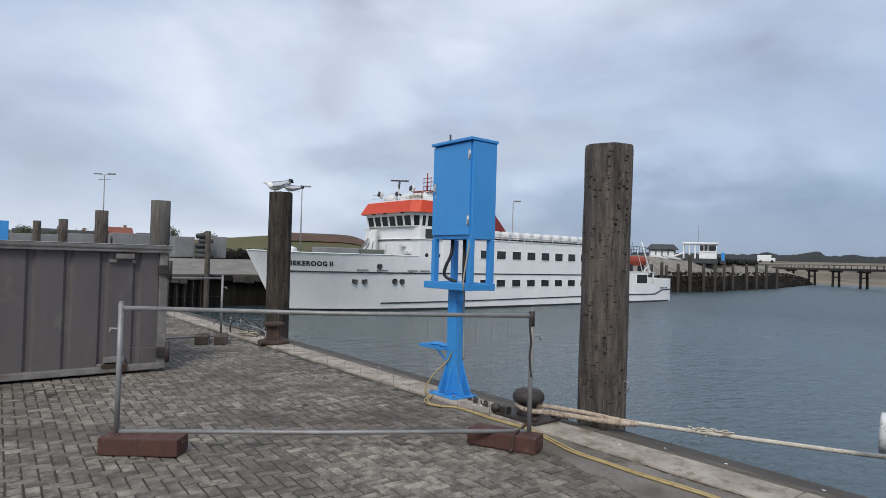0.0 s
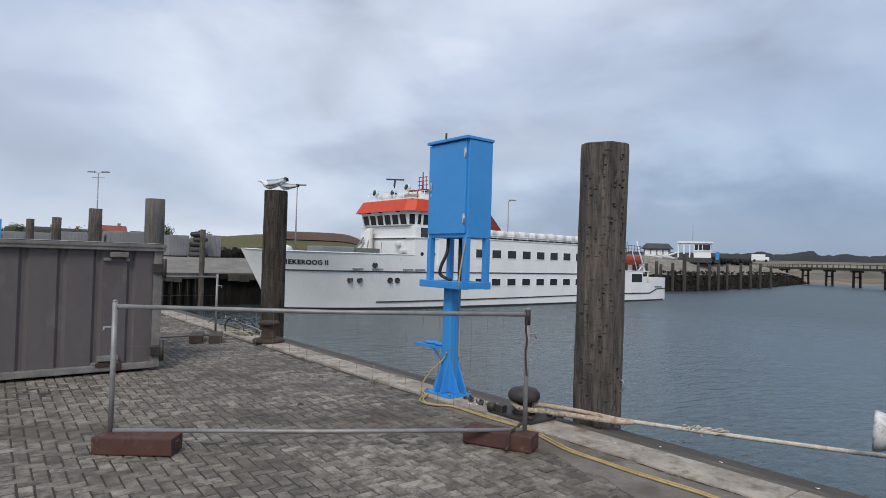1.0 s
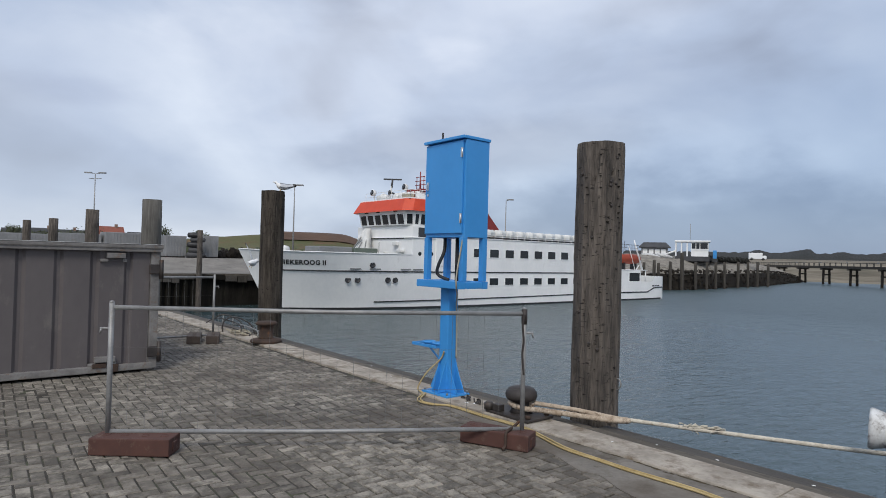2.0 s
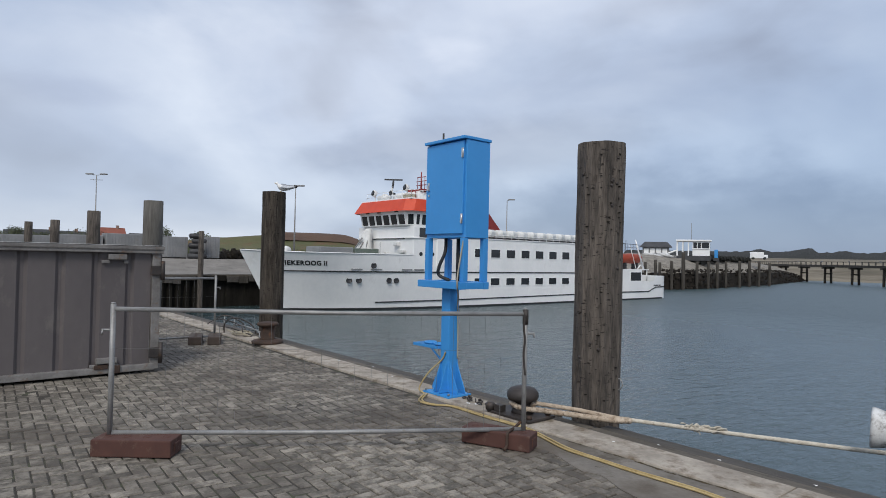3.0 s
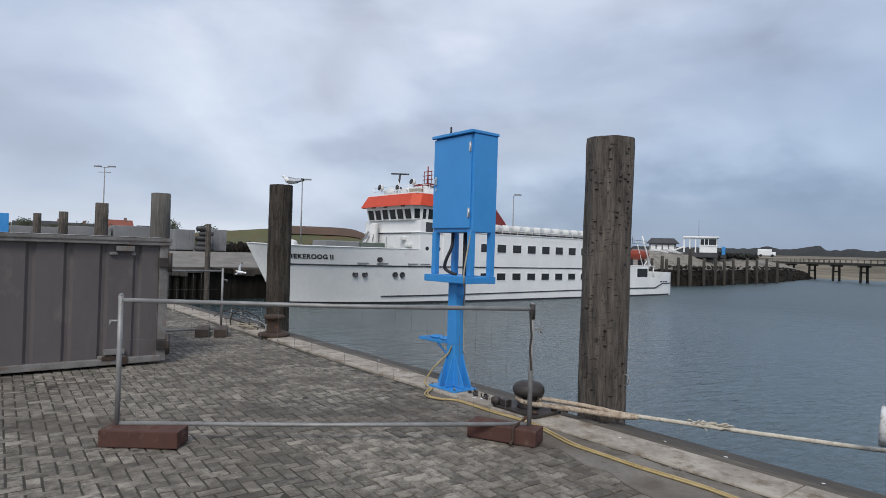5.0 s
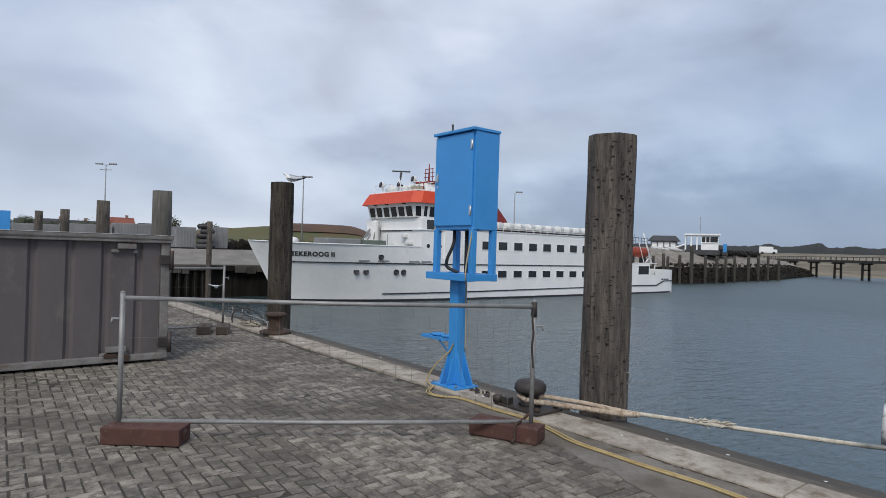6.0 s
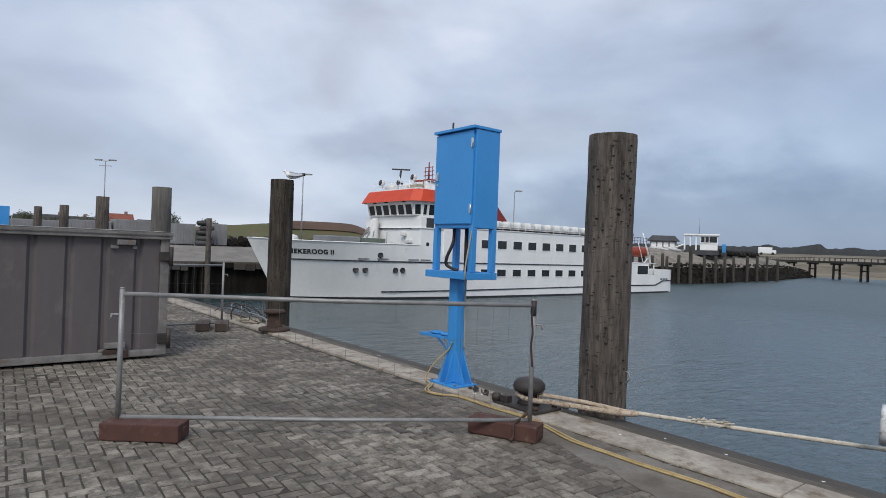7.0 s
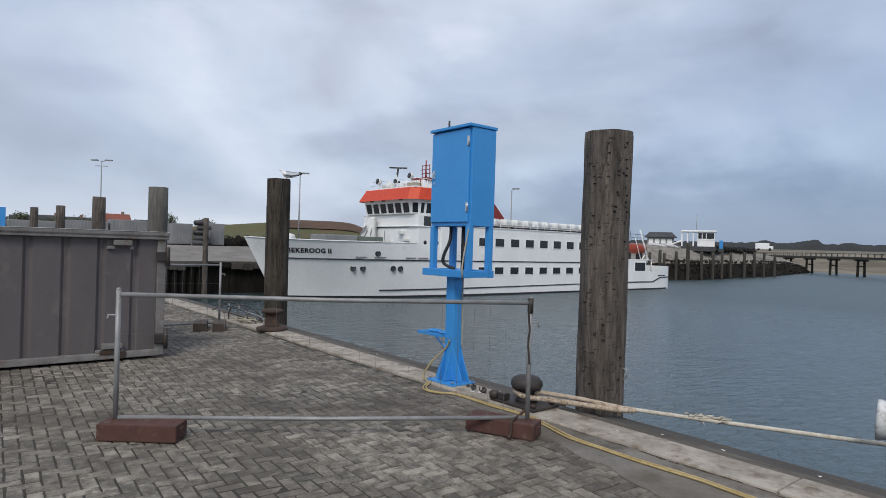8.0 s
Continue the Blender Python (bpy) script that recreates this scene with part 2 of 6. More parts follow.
M_WIRE = material("dull_zinc_wire", (0.11, 0.11, 0.108), (0.19, 0.19, 0.185), 0.5, 0.2, 12, 0.0)
M_CHROME = material("bright_metal", (0.55, 0.55, 0.54), (0.7, 0.7, 0.68), 0.35, 0.8, 10, 0.05)
M_RUBBER = material("black_rubber", (0.012, 0.012, 0.013), (0.025, 0.025, 0.026), 0.6, 0, 10, 0.1)
M_FOOT = material("brick_red_ballast_foot", (0.062, 0.027, 0.021), (0.095, 0.041, 0.031), 0.85, 0, 5, 0.4, stain=(0.13, 0.085, 0.065), amount=0.3, depth=0.006)
M_FOOT_GREY = material("worn_ballast_foot", (0.050, 0.037, 0.031), (0.082, 0.062, 0.050), 0.85, 0, 5, 0.4)
M_SKIP = material("grey_skip_paint", (0.087, 0.076, 0.077), (0.118, 0.104, 0.104), 0.55, 0.0, 1.3, 0.15, stain=(0.15, 0.135, 0.125), amount=0.3, stretch=(1, 1, 0.5))
M_SKIP_RAIL = material("scuffed_rail_paint", (0.12, 0.112, 0.107), (0.24, 0.232, 0.222), 0.55, 0.1, 4, 0.2, stain=(0.15, 0.09, 0.05), amount=0.28)
M_RUST = material("rusty_iron", (0.036, 0.025, 0.020), (0.085, 0.054, 0.040), 0.85, 0.2, 6, 0.6, stain=(0.14, 0.062, 0.028), amount=0.3, depth=0.006)
M_IRON = material("dark_cast_iron", (0.030, 0.026, 0.025), (0.07, 0.06, 0.055), 0.6, 0.3, 6, 0.4, stain=(0.10, 0.055, 0.03), amount=0.25, depth=0.005)
M_ROPE = material("weathered_rope", (0.42, 0.38, 0.31), (0.62, 0.58, 0.50), 0.9, 0, 14, 0.6, stain=(0.22, 0.15, 0.09), amount=0.3, depth=0.006)
M_ROPE_OLD = material("chafed_brown_rope", (0.30, 0.225, 0.16), (0.54, 0.46, 0.365), 0.95, 0, 16, 0.8, stain=(0.12, 0.075, 0.045), amount=0.42, depth=0.006)
M_HOSE = material("yellow_cable_sheath", (0.34, 0.245, 0.095), (0.46, 0.36, 0.18), 0.6, 0, 6, 0.1, stain=(0.25, 0.18, 0.08), amount=0.3)
M_BEIGE = material("beige_cable_sheath", (0.30, 0.27, 0.20), (0.40, 0.36, 0.28), 0.6, 0, 6, 0.1)
M_HORN = material("worn_white_enamel", (0.42, 0.42, 0.41), (0.68, 0.69, 0.69), 0.6, 0, 7, 0.2, stain=(0.11, 0.09, 0.075), amount=0.42)
M_WHITE = material("white_ship_paint", (0.76, 0.77, 0.77), (0.86, 0.86, 0.85), 0.4, 0, 0.5, 0.06, stain=(0.70, 0.70, 0.69), amount=0.2, stretch=(1, 1, 0.6), depth=0.03)
M_ORANGE = material("orange_red_paint", (0.53, 0.045, 0.010), (0.62, 0.062, 0.015), 0.45, 0, 1.5, 0.05)
M_RESCUE = material("faded_orange_boat", (0.26, 0.040, 0.018), (0.36, 0.060, 0.026), 0.6, 0, 2, 0.1, stain=(0.16, 0.035, 0.02), amount=0.3)
M_RED = material("dark_red_paint", (0.18, 0.018, 0.015), (0.26, 0.03, 0.024), 0.5, 0, 2, 0.05)
M_BLACK = material("black_ship_paint", (0.012, 0.012, 0.014), (0.028, 0.028, 0.03), 0.5, 0, 2, 0.1)
M_DECK = material("grey_green_deck", (0.10, 0.13, 0.11), (0.16, 0.19, 0.165), 0.8, 0, 1, 0.2)
M_GLASS = material("dark_window_glass", (0.012, 0.015, 0.018), (0.022, 0.026, 0.03), 0.14, 0, 0.3, 0.0, spec=0.6)
M_TARP = material("white_canvas", (0.60, 0.61, 0.60), (0.76, 0.76, 0.75), 0.8, 0, 3, 0.5, depth=0.03)
M_GREYBOX = material("grey_container_paint", (0.17, 0.175, 0.18), (0.25, 0.255, 0.26), 0.6, 0, 0.8, 0.1, stain=(0.2, 0.17, 0.14), amount=0.2)
M_DIKE = material("heath_dike", (0.055, 0.066, 0.022), (0.105, 0.098, 0.042), 1.0, 0, 0.08, 0.5, stain=(0.13, 0.062, 0.036), amount=0.40, fine=20, depth=0.4)
M_REDTURF = material("red_brown_turf", (0.075, 0.045, 0.030), (0.115, 0.066, 0.042), 1.0, 0, 0.2, 0.5, fine=20, depth=0.3)
M_SAND = material("beach_sand", (0.10, 0.082, 0.054), (0.22, 0.19, 0.14), 1.0, 0, 0.05, 0.3, stretch=(1, 0.35, 1), stain=(0.060, 0.054, 0.030), amount=0.50, contrast=1.6, fine=12)
M_SCRUB = material("dune_scrub", (0.008, 0.009, 0.008), (0.022, 0.022, 0.018), 1.0, 0, 0.06, 0.6, fine=16, depth=0.6)
M_STONE = material("revetment_stone", (0.13, 0.118, 0.10), (0.30, 0.275, 0.235), 0.9, 0, 0.9, 0.9, stain=(0.05, 0.044, 0.036), amount=0.34, depth=0.15)
M_WETSTONE = material("algae_dark_stone", (0.013, 0.011, 0.009), (0.036, 0.031, 0.026), 0.95, 0, 0.6, 0.8, depth=0.15, spec=0.15)
M_TILE = material("red_roof_tile", (0.19, 0.060, 0.040), (0.26, 0.088, 0.060), 0.8, 0, 0.8, 0.3)
M_SLATE = material("dark_roof", (0.035, 0.036, 0.04), (0.065, 0.066, 0.07), 0.7, 0, 0.8, 0.2)
M_BRICK = material("brown_brick_wall", (0.20, 0.13, 0.10), (0.28, 0.19, 0.15), 0.9, 0, 1.5, 0.2)
M_LEAF = material("leaf_green", (0.035, 0.045, 0.022), (0.075, 0.085, 0.04), 0.9, 0, 0.6, 0.0)
M_BARK = material("bark", (0.05, 0.04, 0.032), (0.09, 0.075, 0.06), 0.95, 0, 3, 0.4)
M_GULLW = material("white_plumage", (0.72, 0.72, 0.71), (0.82, 0.82, 0.81), 0.9, 0, 20, 0.2, depth=0.003)
M_GULLG = material("grey_plumage", (0.40, 0.42, 0.45), (0.52, 0.54, 0.57), 0.9, 0, 20, 0.2, depth=0.003)
M_BEAK = material("yellow_beak", (0.55, 0.36, 0.05), (0.62, 0.42, 0.08), 0.5, 0, 20, 0)
M_WATER = water_material()


# ---- mesh helpers ----
def box(bm, x0, x1, y0, y1, z0, z1, bevel=0.0, m=None):
    vs = [bm.verts.new((x, y, z)) for z in (z0, z1) for x, y in ((x0, y0), (x1, y0), (x1, y1), (x0, y1))]
    fs = [bm.faces.new([vs[i] for i in q]) for q in ((3, 2, 1, 0), (4, 5, 6, 7), (0, 1, 5, 4), (1, 2, 6, 5), (2, 3, 7, 6), (3, 0, 4, 7))]
    if m is not None:
        for v in vs:
            v.co = m @ v.co
    if bevel:
        bmesh.ops.bevel(bm, geom=list({e for f in fs for e in f.edges}), offset=bevel, segments=2, affect="EDGES", profile=0.6)
    return bm


def ring(bm, c, ax, ay, seg, rx, ry=None):
    return [bm.verts.new(Vector(c) + ax * (math.cos(2 * math.pi * i / seg) * rx) + ay * (math.sin(2 * math.pi * i / seg) * (ry or rx))) for i in range(seg)]


def skin(bm, rings, cap=True):
    for a, b in zip(rings, rings[1:]):
        n = len(a)
        for i in range(n):
            f = bm.faces.new((a[i], a[(i + 1) % n], b[(i + 1) % n], b[i]))
            f.smooth = True
    if cap:
        bm.faces.new(rings[0][::-1])
        bm.faces.new(rings[-1])


def tube(bm, pts, r, seg=8, r1=None):
    pts = [Vector(p) for p in pts]
    rings, up = [], None
    for i, p in enumerate(pts):
        d = (pts[min(i + 1, len(pts) - 1)] - pts[max(i - 1, 0)]).normalized()
        if up is None:
            up = Vector((0, 0, 1)) if abs(d.z) < 0.9 else Vector((1, 0, 0))
        ax = d.cross(up).normalized()
        ay = ax.cross(d).normalized()
        up = ay
        k = i / max(1, len(pts) - 1)
        rings.append(ring(bm, p, ax, ay, seg, r + ((r1 if r1 is not None else r) - r) * k))
    skin(bm, [x[::-1] for x in rings])
    return bm


def lathe(bm, profile, c, seg=24, m=None):
    rings = [ring(bm, (0, 0, z), Vector((1, 0, 0)), Vector((0, 1, 0)), seg, max(r, 1e-4)) for r, z in profile]
    skin(bm, rings)
    t = Matrix.Translation(c) if m is None else m
    for rg in rings:
        for v in rg:
            v.co = t @ v.co
    return bm


def smooth_path(pts, n):
    """Points along a smooth line through pts."""
    P = [Vector(p) for p in pts]
    out = []
    for i in range(len(P) - 1):
        a, b, c, d = P[max(i - 1, 0)], P[i], P[i + 1], P[min(i + 2, len(P) - 1)]
        for k in range(n):
            t = k / n
            out.append(0.5 * ((2 * b) + (c - a) * t + (2 * a - 5 * b + 4 * c - d) * t * t + (3 * b - a - 3 * c + d) * t ** 3))
    return out + [P[-1]]


def to_mesh(name, bm, mat):
    me = bpy.data.meshes.new(name)
    bmesh.ops.recalc_face_normals(bm, faces=bm.faces)
    bm.to_mesh(me)
    bm.free()
    me.materials.append(mat)
    return me


BASES = {}


def thing(name, base, label, category, group="", kind=""):
    ob = new(name)
    ob.empty_display_size = 0.2
    ob.location = base
    BASES[ob.name] = Matrix.Translation(base).inverted()
    return tagged(ob, label, category, group, kind)


def part(name, bm, mat, parent, label=""):
    """One mesh under a thing or a part, modelled in the place's own metres."""
    ob = new(name, to_mesh(name, bm, mat) if isinstance(bm, bmesh.types.BMesh) else bm)
    ob.parent = parent
    if parent.name in BASES:
        ob.matrix_parent_inverse = BASES[parent.name]
    return tagged(ob, label)


def solo(name, bm, mat, label, category, group="", kind=""):
    return tagged(new(name, to_mesh(name, bm, mat)), label, category, group, kind)


def B():
    return bmesh.new()


# ---- ground, quay and water ----
def build_water():
    bm = B()
    s = 2600
    vs = [bm.verts.new(p) for p in ((-s, -s, 0), (s, -s, 0), (s, s, 0), (-s, s, 0))]
    bm.faces.new(vs)
    ob = solo("water", bm, M_WATER, "grey-green rippled harbour water at low tide", "water", kind="structure")
    ob.location = (0, 0, WATER_Z)
    return ob


def build_ground():
    """The quay in one sheet: flat beside the basin, up a low slope behind it and on to the horizon."""
    bm = B()
    zb = -0.036
    # quay on this side of the basin
    a = [bm.verts.new((x, y, zb)) for x, y in ((-2400, -2400), (4.98, -2400), (4.98, 48.5), (-2400, 48.5))]
    bm.faces.new(a)
    # land behind the basin
    edge = [(48.5, zb), (56.0, zb), (64.0, 1.0), (200.0, 1.2), (2500.0, 1.5)]
    for (y0, z0), (y1, z1) in zip(edge, edge[1:]):
        x1 = 79.0 if y0 < 64 else 150.0 if y0 < 200 else 2500
        bm.faces.new([bm.verts.new(p) for p in ((-2400, y0, z0), (x1, y0, z0), (x1, y1, z1), (-2400, y1, z1))])
    bmesh.ops.remove_doubles(bm, verts=bm.verts, dist=0.001)
    solo("ground", bm, M_GROUND, "worn grey paved harbour ground", "ground", kind="structure")
    bm = B()
    box(bm, 4.55, 5.0, -60, 48.5, -7, -0.10)
    solo("quay_wall_near", bm, M_WALL, "dark wet harbour wall below the coping", "quay wall", kind="structure")
    far = thing("quay_wall_far", (40, 48.8, -3), "dark wet timber-faced wall of the opposite quay", "quay wall", kind="structure")
    bm = B()
    box(bm, 4.97, 79, 48.5, 49.2, -7, -0.42)
    part("wall_core", bm, M_WALL, far)
    for i in range(13):
        bm = B()
        x = 8.0 + i * 0.62
        box(bm, x - 0.16, x + 0.16, 48.22, 48.5, -6, -0.5 - 0.04 * math.sin(i * 3.1), 0.03)
        part("sheet_plank", bm, M_WALL, far)
    bm = B()
    box(bm, 4.97, 79, 48.2, 49.3, -0.42, -0.05, 0.03)
    part("coping_beam", bm, M_SILL, far, "brown weathered coping beam")
    rng = random.Random(19)
    x = 5.2
    while x < 24:
        w = rng.uniform(0.5, 1.5)
        bm = B()
        box(bm, x, x + w - 0.05, 48.02 + rng.uniform(0, 0.1), 48.19, rng.uniform(-0.75, -0.42), rng.uniform(-0.22, -0.03), 0.02)
        part("facing_timber", bm, rng.choice((M_WALL, M_FENDER, M_PILE_BROWN)), far)
        x += w


def build_coping():
    strip = B()
    plan = [(4.458, 5.9), (4.458, -30), (2.2, -30), (2.5, -4.0)]
    edge = [(2.5, -4.0), (4.03, 3.48), (4.458, 5.9)]
    for (xa, ya), (xb, yb) in zip(edge, edge[1:]):
        n = int(math.dist((xa, ya), (xb, yb)) / 0.07)
        for i in range(1, n):
            t = i / n
            x, y = xa + (xb - xa) * t, ya + (yb - ya) * t
            plan.append((x + min(0.09, 4.44 - x) * noise.noise(Vector((x * 3.1, y * 3.1, 2))) + 0.03 * noise.noise(Vector((x * 11, y * 11, 4))), y))
    lo, hi = ([strip.verts.new((x, y, z)) for x, y in plan] for z in (-0.3, -0.001))
    strip.faces.new(hi)
    n = len(plan)
    for i in range(n):
        strip.faces.new((lo[i], lo[(i + 1) % n], hi[(i + 1) % n], hi[i]))
    solo("pavement_strip", strip, M_STRIP, "grey concrete wedge of ground beside the coping", "pavement", kind="structure")
    kerb = thing("quay_coping", (4.7, 10, 0), "pale concrete coping along the quay edge", "coping", kind="structure")
    y = -8.0
    rng = random.Random(4)
    while y < 48:
        w = 2.45 + rng.uniform(-0.05, 0.05)
        bm = B()
        dz, dx = rng.uniform(-0.004, 0.004), rng.uniform(-0.004, 0.004)
        box(bm, 4.462 + dx, 4.872, y + 0.006, y + w - 0.006, -0.35, 0.02 + dz, 0.014)
        part("coping_stone", bm, M_CONC, kerb)
        y += w
    beam = thing("fender_beam", (5.0, 10, -0.05), "dark weathered double timber fender beam along the quay edge", "fender beam", kind="structure")
    for x0, x1, top, mat, lab in ((4.878, 5.066, -0.004, M_SILL, "brown dirt-caked inner timber"), (5.072, 5.275, -0.022, M_FENDER, "dark tarred outer timber")):
        y = -8.0
        for end in (-4.1, -0.2, 3.66, 7.9, 11.72, 15.9, 19.8, 23.7, 27.6, 31.5, 35.4, 39.3, 43.2, 48.0):
            start = y + 0.006
            if x1 > 5.1 and abs(y - 3.66) < 0.01:           # cut back round the piles
                start = 4.235
            if x1 > 5.1 and abs(y - 11.72) < 0.01:
                start = 12.26
            bm = B()
            box(bm, x0, x1, start, end - 0.006, -0.36, top + rng.uniform(-0.005, 0.004), 0.022)
            part("timber", bm, mat, beam, lab)
            y = end
    for y in (3.66, 11.72):                                  # short pieces behind the piles
        bm = B()
        box(bm, 5.072, 5.15, y, y + 0.53, -0.36, -0.03, 0.015)
        part("timber", bm, M_FENDER, beam)


def build_land():
    """Breakwater with its revetment, beach, dunes and dike."""
    line = [(76, 52.6), (92, 53.0), (100.5, 52.2), (116, 54.5), (139, 57.2), (165, 63), (188, 68), (204, 72.5)]
    top = [0.2, 0.15, 0.15, 0.2, 0.3, 0.1, -0.9, -2.5]
    back = [3.3, 3.3, 3.3, 3.3, 3.2, 2.6, 2.0, 1.6]
    wall, rev = B(), B()
    rows = []
    for (x, y), h, b in zip(line, top, back):
        rows.append((wall.verts.new((x, y, -6)), wall.verts.new((x, y, -2.5)), wall.verts.new((x + .05, y + 0.5, h)), wall.verts.new((x, y + 3, h))))
    for r, s in zip(rows, rows[1:]):
        for i in range(3):
            wall.faces.new((r[i], s[i], s[i + 1], r[i + 1]))
    bmesh.ops.subdivide_edges(wall, edges=wall.edges[:], cuts=5, use_grid_fill=True)
    for v in wall.verts:
        v.co += Vector((0, 1, 0.8)) * (noise.noise(v.co * 0.7) * 0.35)
    rows = []
    for (x, y), h, b in zip(line, top, back):
        rows.append([rev.verts.new((x, y + d, z)) for d, z in ((0.4, h - 0.1), (3.2, h + (b - h) * 0.42), (6.5, h + (b - h) * 0.8), (11, b), (40, b))])
    for r, s in zip(rows, rows[1:]):
        for i in range(4):
            rev.faces.new((r[i], s[i], s[i + 1], r[i + 1]))
    bmesh.ops.subdivide_edges(rev, edges=rev.edges[:], cuts=7, use_grid_fill=True)
    for v in rev.verts:
        v.co.z += noise.noise(v.co * 0.5) * 0.28 + noise.noise(v.co * 1.9) * 0.14
    bw = thing("breakwater", (120, 55, -2.6), "stone breakwater with a dark algae-covered foot", "breakwater", kind="structure")
    part("foot", wall, M_WETSTONE, bw)
    part("revetment", rev, M_STONE, bw)
    rng = random.Random(6)
    for name, mat, d0, d1, n, lab in (("armour_rock", M_STONE, 1.5, 9.5, 650, "pale and grey armour rock of the breakwater"), ("wet_rock", M_WETSTONE, -0.7, 1.6, 700, "black wet rock at the foot of the breakwater")):
        bm = B()
        for _ in range(n):
            i = rng.randrange(1, len(line) - 1)
            u = rng.random()
            x, y = (line[i][k] + (line[i + 1][k] - line[i][k]) * u for k in (0, 1))
            h, b = top[i] + (top[i + 1] - top[i]) * u, back[i] + (back[i + 1] - back[i]) * u
            d = rng.uniform(d0, d1)
            z = h + (b - h) * min(1, max(0, d) / 11) if d > 0.4 else -2.7 + (h + 2.7) * (d + 0.7) / 1.1
            q = rng.uniform(0.18, 0.42) if d0 > 0 else rng.uniform(0.12, 0.27)
            bmesh.ops.create_icosphere(bm, subdivisions=1, radius=q, matrix=Matrix.Translation((x, y + d, z)) @ pose(0, 0, 0, rng.uniform(0, 180), rng.uniform(0, 180), 0) @ Matrix.Diagonal((1.4, 1, 0.75, 1)))
        solo(name, bm, mat, lab, "rocks", kind="stuff")
    # beach across the mouth of the basin
    bm = B()
    prof = [(198, -3.4), (206, -2.2), (216, -1.1), (235, 1.2), (262, 4.2), (300, 5.2), (460, 6.0), (2500, 7.0)]
    ys = [-600, -200, -60, 0, 30, 50, 60, 72, 90, 130, 260, 600]
    grid = [[bm.verts.new((x + 5 * math.sin(y * 0.031) + 4 * noise.noise(Vector((x * 0.02, y * 0.05, 0))), y, z + noise.noise(Vector((x * 0.03, y * 0.03, 3))) * 0.4)) for x, z in prof] for y in ys]
    for r, s in zip(grid, grid[1:]):
        for i in range(len(prof) - 1):
            bm.faces.new((r[i], r[i + 1], s[i + 1], s[i])).smooth = True
    solo("beach", bm, M_SAND, "pale brown beach and salt meadow", "beach", kind="structure")
    # dunes
    bm = B()
    n = 240
    rows = []
    for i in range(n):
        a = radians(56 + 34 * i / (n - 1))          # from +Y towards +X
        g = math.degrees(a)
        h = 9.7 + 0.5 * noise.noise(Vector((i * 0.37, 7, 0))) + 0.5 * noise.noise(Vector((i * 1.3, 1, 0)))
        for at, up, before, after in ((67.2, 1.9, 0.8, 0.6), (70.9, 3.1, 1.3, 0.22), (73.1, 1.3, 0.6, 0.5), (76.5, 1.5, 1.0, 1.4), (62.5, 0.9, 0.6, 0.8), (81.0, 2.0, 1.2, 1.6)):
            h += up * math.exp(-((g - at) / (before if g < at else after)) ** 2)
        h *= min(1, i / 6 + 0.45)
        rows.append([bm.verts.new((math.sin(a) * r, math.cos(a) * r, z)) for r, z in ((430, 4.6), (455, 4.8 + (h - 4) * 0.55), (500, h + 2.0), (560, h + 1), (700, 5))])
    for r, s in zip(rows, rows[1:]):
        for k in range(4):
            bm.faces.new((r[k], s[k], s[k + 1], r[k + 1])).smooth = True
    solo("dunes", bm, M_SCRUB, "far low dunes covered with dark scrub", "dunes", kind="stuff")
    # heath dike behind the ship
    ridge = [(30, 146, 3.0), (44, 143, 4.6), (50.3, 141.3, 5.3), (58.5, 138.1, 6.1), (61, 137, 6.7), (66.1, 134.6, 6.85), (75.2, 129.8, 6.7), (78.6, 127.8, 5.8), (82, 126, 4.2), (90, 122, 3.2), (120, 112, 2.5)]
    P = smooth_path(ridge, 6)
    bm = B()
    rows = []
    for p in P:
        d = Vector((p.x, p.y, 0)).normalized()
        j = 0.18 * noise.noise(p * 0.35)
        rows.append([bm.verts.new((p.x + d.x * o, p.y + d.y * o, max(0.8, 1 + (p.z - 1) * k) + (j if k > .2 else 0))) for o, k in ((-30, 0), (-16, 0.35), (-7, 0.72), (-5, 0.9), (0, 1.0), (10, 1.0), (40, 0))])
    for r, s in zip(rows, rows[1:]):
        for k in range(6):
            f = bm.faces.new((r[k], s[k], s[k + 1], r[k + 1]))
            f.smooth = True
    dike = thing("dike", (60, 138, 1), "long low dike with heath and red-brown turf", "dike", kind="structure")
    part("slope", bm, M_DIKE, dike)
    bm = B()
    rows = []
    for p in P[20:44]:
        d = Vector((p.x, p.y, 0)).normalized()
        rows.append([bm.verts.new((p.x + d.x * o, p.y + d.y * o, 1 + (p.z - 1) * k + 0.1)) for o, k in ((-9, 0.66), (-6.4, 0.80), (-4.6, 0.93), (0, 1.02), (8, 1.02))])
    for r, s in zip(rows, rows[1:]):
        for k in range(4):
            bm.faces.new((r[k], s[k], s[k + 1], r[k + 1])).smooth = True
    part("turf_bank", bm, M_REDTURF, dike, "bare red-brown turf bank")


water = build_water()
build_ground()
build_coping()
build_land()

